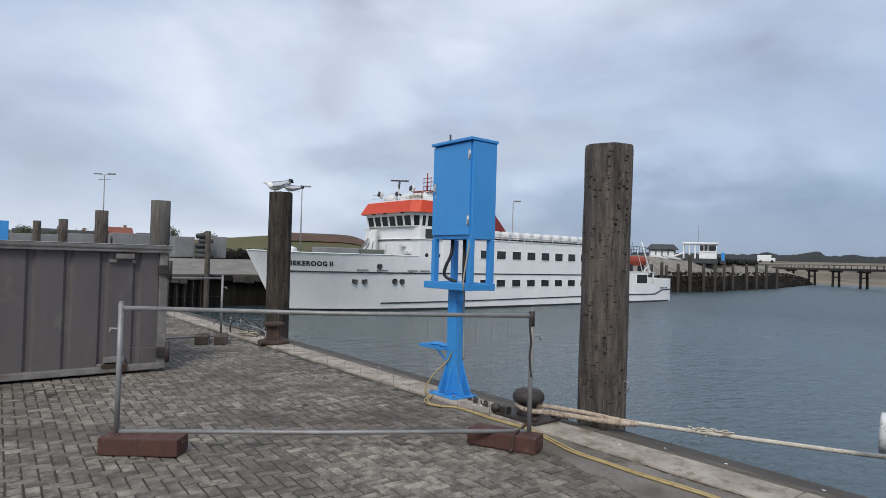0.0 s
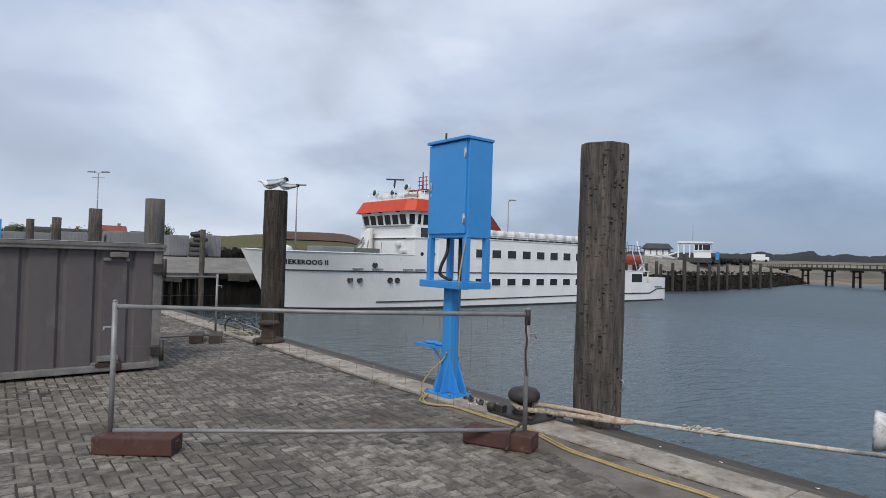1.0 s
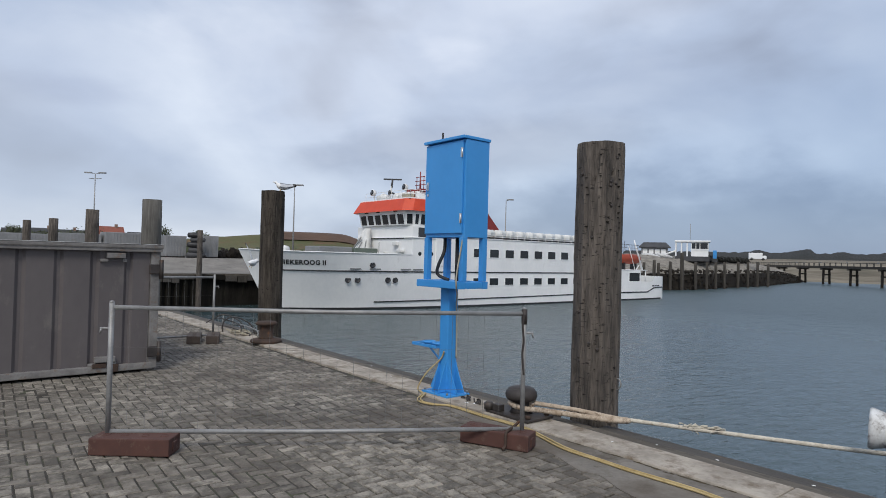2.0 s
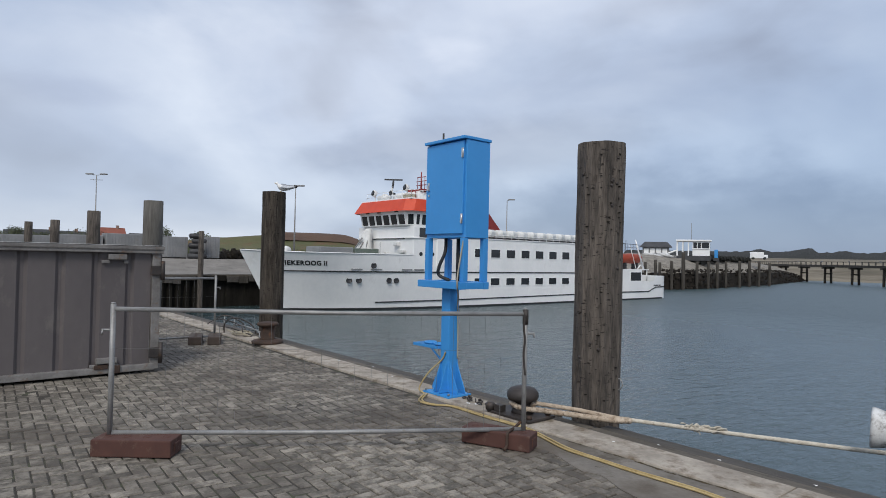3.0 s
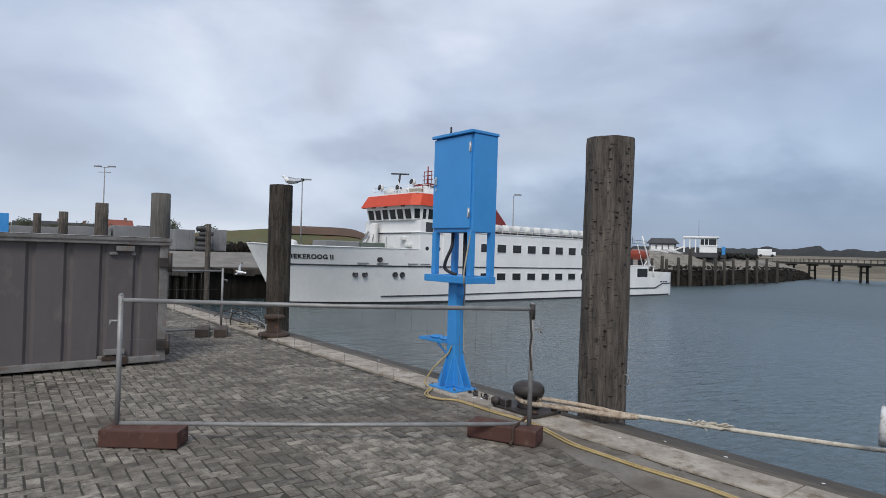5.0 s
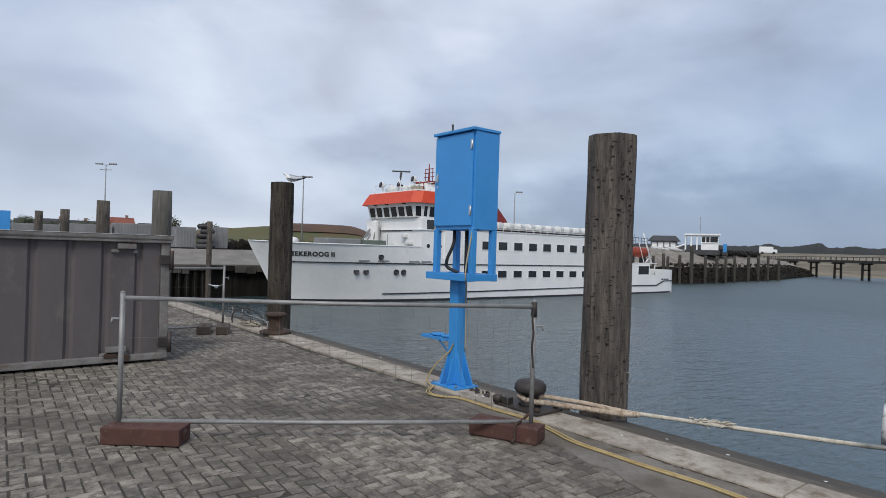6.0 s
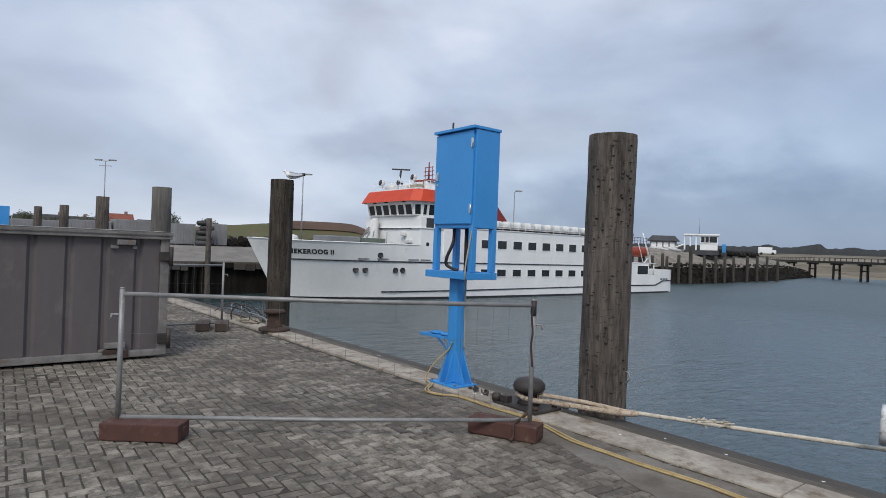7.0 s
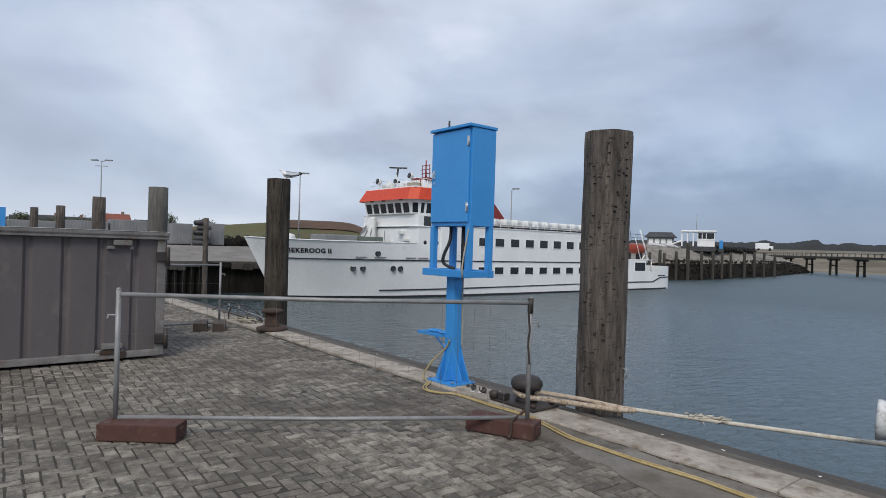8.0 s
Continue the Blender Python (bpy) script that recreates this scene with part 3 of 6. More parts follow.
# ---- piles along the quay ----
def pile(name, x, y, z0, z1, r, mat, label, lean=(0, 0), seed=1, fine=True, group="piles along the quay"):
    """A hewn timber pile: uneven flats, checks running down it, a worn head."""
    bm = B()
    seg, nz = (48, 120) if fine else (14, 10)
    rings = []
    rng = random.Random(seed)
    checks = [(rng.uniform(0, 6.28), rng.uniform(0, 1), rng.uniform(0.15, 0.5)) for _ in range(9)]
    for k in range(nz + 1):
        t = k / nz
        z = z0 + (z1 - z0) * t
        rr = r * (1.02 - 0.03 * t)
        ringv = []
        for i in range(seg):
            a = 2 * math.pi * i / seg
            flat = 0.40 + 0.60 / math.cos((a + seed) % 0.7854 - 0.3927) - 0.02 * math.cos(3 * a + seed * 2)
            q = flat + 0.03 * noise.noise(Vector((math.cos(a) * 2 + seed, math.sin(a) * 2, z * 1.3))) + 0.03 * noise.noise(Vector((math.cos(a) * 7, math.sin(a) * 7 + seed, z * 2.2)))
            for ca, cz, cl in checks:
                if abs((a - ca + 3.14) % 6.28 - 3.14) < 0.10 and abs(t - cz) < cl and fine:
                    q -= 0.06
            if fine and rng.random() < 0.014:            # chipped nick
                q -= 0.07
            if k == nz:
                q -= 0.02
            ringv.append(bm.verts.new((x + lean[0] * (z - z0) + math.cos(a) * rr * q, y + lean[1] * (z - z0) + math.sin(a) * rr * q, z + (0.012 * noise.noise(Vector((a, z, seed))) if k == nz else 0))))
        rings.append(ringv)
    skin(bm, rings)
    for f in bm.faces:
        f.smooth = not fine or len(f.verts) > 4
    return solo(name, bm, mat, label, "mooring pile", group)


def build_piles():
    near = pile("mooring_timber", 5.405, 3.95, -5.5, 2.868, 0.244, M_PILE, "thick dark weathered timber mooring pile beside the quay", (0.0, -0.006), 3)
    pile("mooring_timber", 5.39, 12.0, -5.5, 2.925, 0.232, M_PILE_DARK, "dark weathered timber mooring pile with a gull on its head", (0, 0.002), 5)
    rng = random.Random(2)
    for k in range(14):                      # iron bolt heads driven into the timber
        a, z = math.radians(rng.choice((175, 200, 222, 245, 262))) + rng.uniform(-.08, .08), rng.uniform(0.2, 2.7)
        m = Matrix.Translation((5.405 + 0.235 * math.cos(a), 3.91 + 0.235 * math.sin(a), z)) @ pose(0, 0, 0, 0, 0, math.degrees(a)) @ pose(0, 0, 0, 0, 90)
        part("bolt_head", lathe(B(), [(0.016, -0.03), (0.016, 0.018), (0.008, 0.026)], (0, 0, 0), 8, m), M_IRON, near)
    holes, rng = B(), random.Random(23)
    for turn_ in (188, 218, 240, 268):  # rows of spike scars and torn fibre down the faces
        a0 = math.radians(turn_)
        z = rng.uniform(-0.2, 0.3)
        while z < 2.78:
            a = a0 + rng.uniform(-0.09, 0.09)
            q = rng.uniform(0.55, 1.25)
            m = Matrix.Translation((5.405 + 0.250 * math.cos(a), 3.95 - 0.006 * (z + 5.5) + 0.250 * math.sin(a), z)) @ pose(0, 0, 0, 0, rng.uniform(-15, 15), math.degrees(a)) @ Matrix.Diagonal((0.010, 0.019 * q, 0.0058 * q, 1))
            bmesh.ops.create_icosphere(holes, subdivisions=1, radius=1.0, matrix=m)
            z += rng.choice((0.06, 0.09, 0.14, 0.4, 0.9)) * rng.uniform(0.7, 1.4)
    tagged(part("scarring", holes, M_WALL, near, "small dark spike scars and splinters"), kind="stuff")
    hk = tube(B(), smooth_path([(5.44, 3.70, 0.42), (5.45, 3.64, 0.42), (5.45, 3.62, 0.36), (5.45, 3.66, 0.31), (5.45, 3.70, 0.31)], 4), 0.007, 8)
    part("hook", hk, M_STEEL, near, "small metal hook")
    for k, (y, z, r, m) in enumerate(((21.3, 3.28, 0.30, M_PILE_FAR), (31.1, 3.4, 0.27, M_PILE), (42.7, 3.4, 0.25, M_PILE), (54.0, 3.65, 0.26, M_PILE))):
        pile("mooring_timber", 5.42 if y < 48 else 5.2, y, -5.5 if y < 48 else -0.2, z, r, m, "grey weathered timber mooring pile" if k == 0 else "dark timber mooring pile along the basin", (0, 0), 7 + k, False)
    pile("mooring_timber", 15.6, 47.7, -5.5, 3.3, 0.20, M_PILE, "slim dark timber pile before the opposite quay", (0, 0), 12, False)
    # row of piles before the breakwater
    rng = random.Random(8)
    for i, (x, y, z, r) in enumerate(((84.2, 52.4, 1.9, .22), (87.2, 52.45, 2.3, .24), (88.6, 52.5, 1.9, .22), (92.0, 52.4, 1.95, .24), (94.9, 52.0, 3.55, .30), (98.9, 51.75, 2.1, .24), (102.5, 51.6, 2.2, .23), (106.6, 52.0, 2.25, .24),
                                 (110.4, 52.25, 2.3, .22), (117.6, 53.1, 2.45, .26), (122.8, 53.5, 2.5, .24), (128.2, 54.0, 2.6, .25), (135.0, 54.7, 2.3, .26))):
        pile("breakwater_timber", x, y, -6, z + rng.uniform(-0.12, 0.12), r, M_PILE_BROWN, "brown timber pile before the stone breakwater", (rng.uniform(-.01, .01), 0), 20 + i, False, "piles before the breakwater")


# ---- power cabinet on its pedestal ----
def build_cabinet():
    c = thing("power_cabinet", (4.77, 5.52, 0.02), "bright blue steel power cabinet on a pedestal at the quay edge", "power cabinet")
    x0, x1, y0, y1, z0, z1 = 4.585, 4.965, 5.135, 5.845, 1.865, 2.985
    body = part("body", box(B(), x0 + 0.02, x1, y0, y1, z0, z1, 0.006), M_BLUE, c)
    door = part("door", box(B(), x0 - 0.004, x0 + 0.018, y0 + 0.035, y1 - 0.004, z0 + 0.045, z1 - 0.012, 0.006), M_BLUE, c)
    for z in (2.83, 2.08):
        bm = B()
        box(bm, x0 - 0.016, x0 - 0.002, y0 + 0.030, y0 + 0.062, z - 0.055, z + 0.055, 0.003)
        tube(bm, [(x0 - 0.014, y0 + 0.034, z - 0.055), (x0 - 0.014, y0 + 0.034, z + 0.055)], 0.008, 8)
        part("hinge", bm, M_CHROME, door, "bright metal hinge")
    bm = B()
    box(bm, x0 - 0.02, x0 - 0.004, y1 - 0.075, y1 - 0.045, 2.43, 2.53, 0.004)
    box(bm, x0 - 0.036, x0 - 0.018, y1 - 0.07, y1 - 0.05, 2.44, 2.50, 0.004)
    box(bm, x0 - 0.014, x0 - 0.004, y1 - 0.072, y1 - 0.052, 2.36, 2.39, 0.003)
    part("handle", bm, M_CHROME, door, "chrome swing handle with a lock")
    bm = B()
    box(bm, x0 - 0.035, x1 + 0.012, y0 - 0.012, y1 + 0.012, 2.988, 3.022, 0.006)
    part("roof", bm, M_BLUE, c)
    bm = B()
    tube(bm, [(4.80, 5.80, 3.02), (4.80, 5.80, 3.17)], 0.012, 8)
    box(bm, 4.785, 4.815, 5.785, 5.86, 3.02, 3.07, 0.004)
    part("photocell", bm, M_RUBBER, c, "small dark sensor stub on the roof")
    part("cable_gland", box(B(), 4.62, 4.68, y1, y1 + 0.035, 2.62, 2.70, 0.006), M_RUBBER, c)
    for x in (x0 + 0.035, x1 - 0.035):
        for y in (y0 + 0.035, y1 - 0.035):
            part("leg", box(B(), x - 0.034, x + 0.034, y - 0.034, y + 0.034, 1.36, 1.863, 0.006), M_BLUE, c)
    bm = B()
    box(bm, x0 - 0.06, x0 + 0.03, y0 - 0.02, y1 + 0.055, 1.275, 1.358, 0.006)
    box(bm, x1 - 0.075, x1 + 0.005, y0 - 0.02, y1 + 0.055, 1.275, 1.358, 0.006)
    box(bm, x0 + 0.033, x1 - 0.078, y0 - 0.018, y0 + 0.06, 1.278, 1.355, 0.006)
    box(bm, x0 + 0.033, x1 - 0.078, y1 - 0.03, y1 + 0.05, 1.278, 1.355, 0.006)
    box(bm, x0 + 0.033, x1 - 0.078, 5.40, 5.66, 1.28, 1.352, 0.004)
    part("lower_frame", bm, M_BLUE, c)
    cx, cy = 4.745, 5.535
    part("column", box(B(), cx - 0.075, cx + 0.075, cy - 0.075, cy + 0.075, 0.05, 1.274, 0.012), M_BLUE, c)
    part("base_plate", box(B(), 4.535, 4.89, 5.29, 5.755, 0.022, 0.044, 0.005), M_BLUE, c)
    for sx, sy in ((1, 0), (-1, 0), (0, 1), (0, -1)):
        for o in (-0.055, 0.055):
            bm = B()
            w, run = 0.006, 0.11 if sx else 0.16
            prof = [(0.075, 0.05), (0.075 + run, 0.05), (0.075 + run, 0.075), (0.10, 0.34), (0.075, 0.42)]
            sides = [[bm.verts.new((cx + (sx * d if sx else o + s), cy + (sy * d if sy else o + s), z)) for d, z in prof] for s in (-w, w)]
            bm.faces.new(sides[0])
            bm.faces.new(sides[1][::-1])
            for i in range(5):
                bm.faces.new((sides[0][i], sides[1][i], sides[1][(i + 1) % 5], sides[0][(i + 1) % 5]))
            part("gusset", bm, M_BLUE, c)
    bm = B()
    box(bm, 4.735 - 0.12, 4.735 - 0.105, 5.612, 6.08, 0.540, 0.575, 0.003)
    box(bm, 4.735 + 0.105, 4.735 + 0.12, 5.612, 6.08, 0.540, 0.575, 0.003)
    for k in range(6):
        y = 5.614 + k * 0.091
        box(bm, 4.632, 4.838, y, y + 0.02, 0.542, 0.572, 0.003)
    for y in (5.70, 5.88):
        lathe(bm, [(0.066, -0.012), (0.078, -0.012), (0.078, 0.012), (0.066, 0.012), (0.066, -0.012)], (4.735, y, 0.587), 18)
    tube(bm, [(4.735, 5.615, 0.36), (4.735, 5.90, 0.54)], 0.012, 8)
    part("hose_tray", bm, M_BLUE, c, "blue slotted steel bracket tray")
    bm = B()
    tube(bm, smooth_path([(4.76, 5.66, 1.87), (4.70, 5.60, 1.70), (4.66, 5.66, 1.52), (4.68, 5.68, 1.42), (4.74, 5.55, 1.36)], 6), 0.020, 10)
    tube(bm, [(4.80, 5.46, 1.862), (4.80, 5.46, 1.356)], 0.035, 10)
    part("feed_cable", bm, M_RUBBER, c, "black feed cable looping below the box")
    for k, (x, y) in enumerate(((4.56, 5.315), (4.865, 5.315), (4.56, 5.73), (4.865, 5.73))):
        part("bolt", lathe(B(), [(0.014, 0), (0.014, 0.02), (0.006, 0.026)], (x, y, 0.05), 6), M_STEEL, c)


def build_hose():
    """The doubled yellow cable along the strip, up to the cabinet."""
    w = thing("yellow_cable", (4.3, 4, 0.02), "doubled yellow supply cable lying along the quay", "cable")
    base = [(4.44, 5.62), (4.29, 5.52), (4.225, 5.37), (4.265, 5.20), (4.36, 5.08), (4.38, 4.81), (4.376, 4.50), (4.386, 4.24), (4.385, 3.97), (4.304, 3.668), (4.204, 3.34), (4.191, 2.99), (4.191, 2.70),
            (4.205, 2.36), (4.207, 2.15), (4.195, 1.94), (4.15, 1.2), (4.12, 0.2), (4.05, -1.5)]
    for k, d in enumerate((0.0, 0.036)):
        pts = [(x + d + 0.005 * math.sin(i * 1.9 + k), y - d * 0.4, 0.010 if x + d < 4.44 else 0.034) for i, (x, y) in enumerate(base)]
        if k == 0:
            pts = [(4.655, 5.50, 0.52), (4.65, 5.56, 0.42), (4.56, 5.70, 0.25), (4.48, 5.76, 0.07)] + pts
        part("strand", tube(B(), smooth_path(pts, 8), 0.0095, 8), M_HOSE, w)
    part("riser", tube(B(), smooth_path([(4.60, 5.155, 1.865), (4.51, 5.145, 1.45), (4.508, 5.145, 1.30), (4.66, 5.30, 1.20), (4.785, 5.447, 1.06), (4.795, 5.447, 0.72), (4.798, 5.446, 0.44)], 5), 0.009, 8), M_BEIGE, w, "pale cable tied to the column")


# ---- fences ----
def fence(p, q, z0, h, foot_angles, mat_foot, mesh=True):
    """A mobile fence panel between two points, on ballast feet."""
    p, q = Vector((*p, 0)), Vector((*q, 0))
    d = (q - p).normalized()
    L = (q - p).length
    f = thing("mobile_fence", (p + q) / 2, "low galvanised mobile fence panel standing in ballast feet", "fence", "mobile fences")
    up = Vector((0, 0, 1))
    for e, sg in ((p, 1), (q, -1)):
        bm = B()
        tube(bm, [e + up * 0.04, e + up * (h + 0.02)], 0.021, 12)
        lathe(bm, [(0.021, 0), (0.018, 0.012), (0.004, 0.016)], e + up * (h + 0.02), 12)
        post = part("post", bm, M_STEEL, f)
        bm = B()
        tube(bm, [e + up * 0.98, e + up * 0.98 - d * 0.085 * sg], 0.009, 8)
        tube(bm, [e + up * 0.98 - d * 0.075 * sg, e + up * 0.94 - d * 0.085 * sg], 0.009, 8)
        part("hook", bm, M_STEEL, post)
    n = Vector((-d.y, d.x, 0))
    for name, z in (("top_rail", h - 0.02), ("bottom_rail", z0)):
        part(name, tube(B(), [p + d * 0.02 + up * z, p + d * (L / 2) + up * (z - 0.012), q - d * 0.02 + up * z], 0.019, 12), M_STEEL, f)
    bm = B()
    r = 0.0010
    for i in range(1, int(L / 0.14)):
        a = p + d * (i * 0.14) + n * 0.004
        box(bm, -r, r, -r, r, z0, h - 0.02, 0, Matrix.Translation(a))
    for k in range(1, 3):
        z = z0 + (h - z0) * k / 3
        tube(bm, [p + d * 0.02 + up * z, q - d * 0.02 + up * z], 0.0010, 4)
    part("wire_mesh", bm, M_WIRE, f, "thin welded wire mesh")
    for e, ang, off in foot_angles:
        bm = B()
        m = Matrix.Translation(Vector((*e, 0.0))) @ pose(0, 0, 0, 0, 0, ang)
        box(bm, -0.315, 0.315, -0.11, 0.11, 0.0, 0.135, 0.010, m)
        for x in (-0.23, -0.08, 0.08, 0.23):
            lathe(bm, [(0.030, 0.126), (0.034, 0.1375), (0.028, 0.1385), (0.024, 0.128)], (0, 0, 0), 12, m @ Matrix.Translation((x, 0, 0)))
        box(bm, 0.305, 0.325, -0.045, 0.045, 0.03, 0.10, 0.008, m)
        part("ballast_foot", bm, mat_foot, f, "brick-red ballast foot" if mat_foot is M_FOOT else "worn ballast foot")
    return f


def build_fences():
    f = fence((1.13, 5.53), (4.0, 3.645), 0.145, 1.17, (((1.29, 5.33), -39, 0), ((3.86, 3.80), -66, 0)), M_FOOT)
    # strap and chain at the post beside the bollard
    bm = B()
    tube(bm, smooth_path([(3.985, 3.62, 1.15), (3.974, 3.638, 1.05), (3.980, 3.628, 0.92), (3.976, 3.636, 0.80), (3.985, 3.624, 0.62)], 6), 0.009, 8)
    tube(bm, [(4.0, 3.645, 1.06), (4.0, 3.645, 1.19)], 0.026, 10)
    part("chain", bm, M_IRON, f, "dark chain and tape at the post")
    bm = B()
    tube(bm, smooth_path([(3.985, 3.66, 0.21), (3.94, 3.692, 0.155), (3.84, 3.658, 0.150), (3.797, 3.642, 0.13), (3.788, 3.636, 0.04), (3.75, 3.63, 0.012)], 6), 0.013, 8)
    part("strap", bm, M_RUST, f, "rusty strap over the foot")
    fence((0.66, 12.05), (4.09, 11.6), 0.06, 1.17, (((3.95, 11.18), 69, 0), ((3.66, 11.32), 69, 0)), M_FOOT_GREY)


# ---- steel skip ----
def build_skip():
    s = thing("steel_skip", (-1.0, 9.9, 0), "grey steel skip container with ribbed side and scuffed rails", "skip container")
    X0, X1, Y0, Y1, H = -3.7, 2.34, 8.86, 11.1, 1.60
    bm = B()
    pts = [(X1 - 0.08, 0.0)]
    x = 1.997
    while x > X0 + 0.1:                     # sheet with pressed grooves
        pts += [(x + 0.055, 0.0), (x + 0.018, 0.034), (x - 0.018, 0.034), (x - 0.055, 0.0)]
        x -= 0.396
    pts.append((X0 + 0.02, 0.0))
    rows = [[bm.verts.new((px, Y0 + 0.03 + d, z)) for px, d in pts] for z in (0.10, H)]
    for i in range(len(pts) - 1):
        bm.faces.new((rows[0][i], rows[0][i + 1], rows[1][i + 1], rows[1][i]))
    back = [[bm.verts.new((px, Y0 + 0.10, z)) for px in (X0, X1 - 0.05)] for z in (0.10, H)]
    bm.faces.new((back[0][0], back[0][1], back[1][1], back[1][0]))
    part("front_side", bm, M_SKIP, s)
    part("rear_side", box(B(), X0, X1, Y1 - 0.06, Y1, 0.08, H, 0.01), M_SKIP, s)
    part("end_wall", box(B(), X0, X0 + 0.05, Y0 + 0.13, Y1 - 0.07, 0.08, H, 0.01), M_SKIP, s)
    end = part("end_door", box(B(), X1 - 0.03, X1 + 0.02, Y0 + 0.13, Y1 - 0.07, 0.10, H, 0.01), M_SKIP, s)
    part("floor", box(B(), X0, X1 - 0.04, Y0 + 0.12, Y1 - 0.07, 0.08, 0.14), M_RUST, s)
    bm = B()
    box(bm, X0, X1 + 0.06, Y0 - 0.045, Y0 + 0.09, H + 0.002, H + 0.042, 0.008)
    box(bm, X0, X1 + 0.07, Y0 - 0.06, Y0 + 0.11, H + 0.045, H + 0.10, 0.014)
    part("top_rail", bm, M_SKIP_RAIL, s, "scuffed pale grey top rail")
    part("worn_edge", box(B(), -0.6, X1 + 0.062, Y0 - 0.064, Y0 - 0.02, H + 0.1005, H + 0.106), M_HORN, s, "paint worn to bright metal along the rail")
    part("rear_rail", box(B(), X0, X1 + 0.06, Y1 - 0.10, Y1 + 0.04, H + 0.002, H + 0.10, 0.014), M_SKIP_RAIL, s)
    part("bottom_rail", box(B(), X0, X1 - 0.02, Y0 - 0.02, Y0 + 0.12, 0.03, 0.115, 0.012), M_SKIP_RAIL, s)
    for x in (X0 + 0.5, X1 - 0.6):
        part("skid", box(B(), x - 0.06, x + 0.06, Y0 + 0.13, Y1 - 0.1, 0.0, 0.078, 0.01), M_RUST, s)
    bm = B()
    box(bm, X1 - 0.075, X1 + 0.035, Y0 - 0.01, Y0 + 0.12, 0.035, 1.598, 0.012)
    post = part("corner_post", bm, M_SKIP_RAIL, s, "scuffed corner post")
    for z, w in ((1.37, 0.13), (0.26, 0.14)):
        bm = B()
        box(bm, X1 - 0.10, X1 + 0.065, Y0 - 0.045, Y0 - 0.012, z - w / 2, z + w / 2, 0.012)
        tube(bm, [(X1 + 0.05, Y0 - 0.04, z - w), (X1 + 0.05, Y0 - 0.04, z + w)], 0.028, 10)
        part("hinge", bm, M_IRON, post, "dark rusted hinge")
    for x, z, w in ((1.835, 1.545, 0.22), (1.74, 0.20, 0.24)):
        bm = B()
        box(bm, x - w / 2, x + w / 2, Y0 - 0.05, Y0 + 0.03, z - 0.035, z + 0.035, 0.01)
        box(bm, x - w / 2 - 0.07, x - w / 2 + 0.02, Y0 - 0.02, Y0 + 0.02, z - 0.085, z - 0.045, 0.008)
        box(bm, x + w / 2 - 0.03, x + w / 2 + 0.02, Y0 - 0.02, Y0 + 0.02, z - 0.085, z - 0.045, 0.008)
        part("bracket", bm, M_SKIP_RAIL, s, "pale steel lashing bracket")
    bm = B()
    box(bm, 1.80, 1.90, Y0 - 0.05, Y0 + 0.02, 0.03, 0.13, 0.01)
    box(bm, 1.60, 1.76, Y0 - 0.035, Y0 + 0.02, 0.09, 0.15, 0.01)
    part("latch", bm, M_RUST, s)


# ---- bollards, rope and what it leads to ----
def build_bollards():
    b = thing("mooring_bollard", (4.70, 4.32, 0.02), "dark cast-iron mushroom bollard with a mooring rope round its neck", "bollard")
    c = (4.72, 4.32, 0.0)
    part("mushroom", lathe(B(), [(0.12, 0.05), (0.10, 0.09), (0.085, 0.14), (0.09, 0.17), (0.15, 0.185), (0.165, 0.218), (0.16, 0.26), (0.13, 0.297), (0.07, 0.316), (0.004, 0.32)], c, 32), M_IRON, b)
    part("base_plate", box(B(), 4.50, 4.895, 4.03, 4.62, 0.022, 0.05, 0.008), M_IRON, b)
    for x, y in ((4.56, 4.08), (4.84, 4.08), (4.56, 4.56), (4.84, 4.56)):
        part("bolt", lathe(B(), [(0.028, 0), (0.028, 0.025), (0.012, 0.035)], (x, y, 0.05), 6), M_RUST, b)
    bm = B()
    box(bm, 4.52, 4.60, 4.44, 4.54, 0.05, 0.12, 0.01)
    lathe(bm, [(0.05, 0), (0.055, 0.06), (0.03, 0.08)], (4.53, 4.60, 0.05), 12)
    part("shackle", bm, M_IRON, b)
    b2 = thing("mooring_bollard", (4.66, 10.5, 0.02), "rusty flat-topped iron bollard on the coping", "bollard")
    c = (4.66, 10.5, 0.0)
    part("mushroom", lathe(B(), [(0.16, 0.08), (0.125, 0.12), (0.12, 0.29), (0.13, 0.325), (0.185, 0.34), (0.195, 0.37), (0.17, 0.395), (0.004, 0.40)], c, 28), M_RUST, b2)
    part("base_plate", lathe(B(), [(0.28, 0.022), (0.29, 0.05), (0.26, 0.08), (0.15, 0.095)], c, 10), M_RUST, b2)


def rope_strand(path, r, twist=62.0, strands=3):
    """Three laid strands round a path."""
    bm = B()
    P = path
    length = 0
    frames = []
    for i, p in enumerate(P):
        if i:
            length += (p - P[i - 1]).length
        d = (P[min(i + 1, len(P) - 1)] - P[max(i - 1, 0)]).normalized()
        ax = d.cross(Vector((0, 0, 1))).normalized()
        frames.append((p, ax, ax.cross(d), length))
    for s in range(strands):
        tube(bm, [p + ax * (math.cos(l * twist + s * 2.094) * r * 0.36) + ay * (math.sin(l * twist + s * 2.094) * r * 0.36) for p, ax, ay, l in frames], r * 0.70, 7)
    return bm


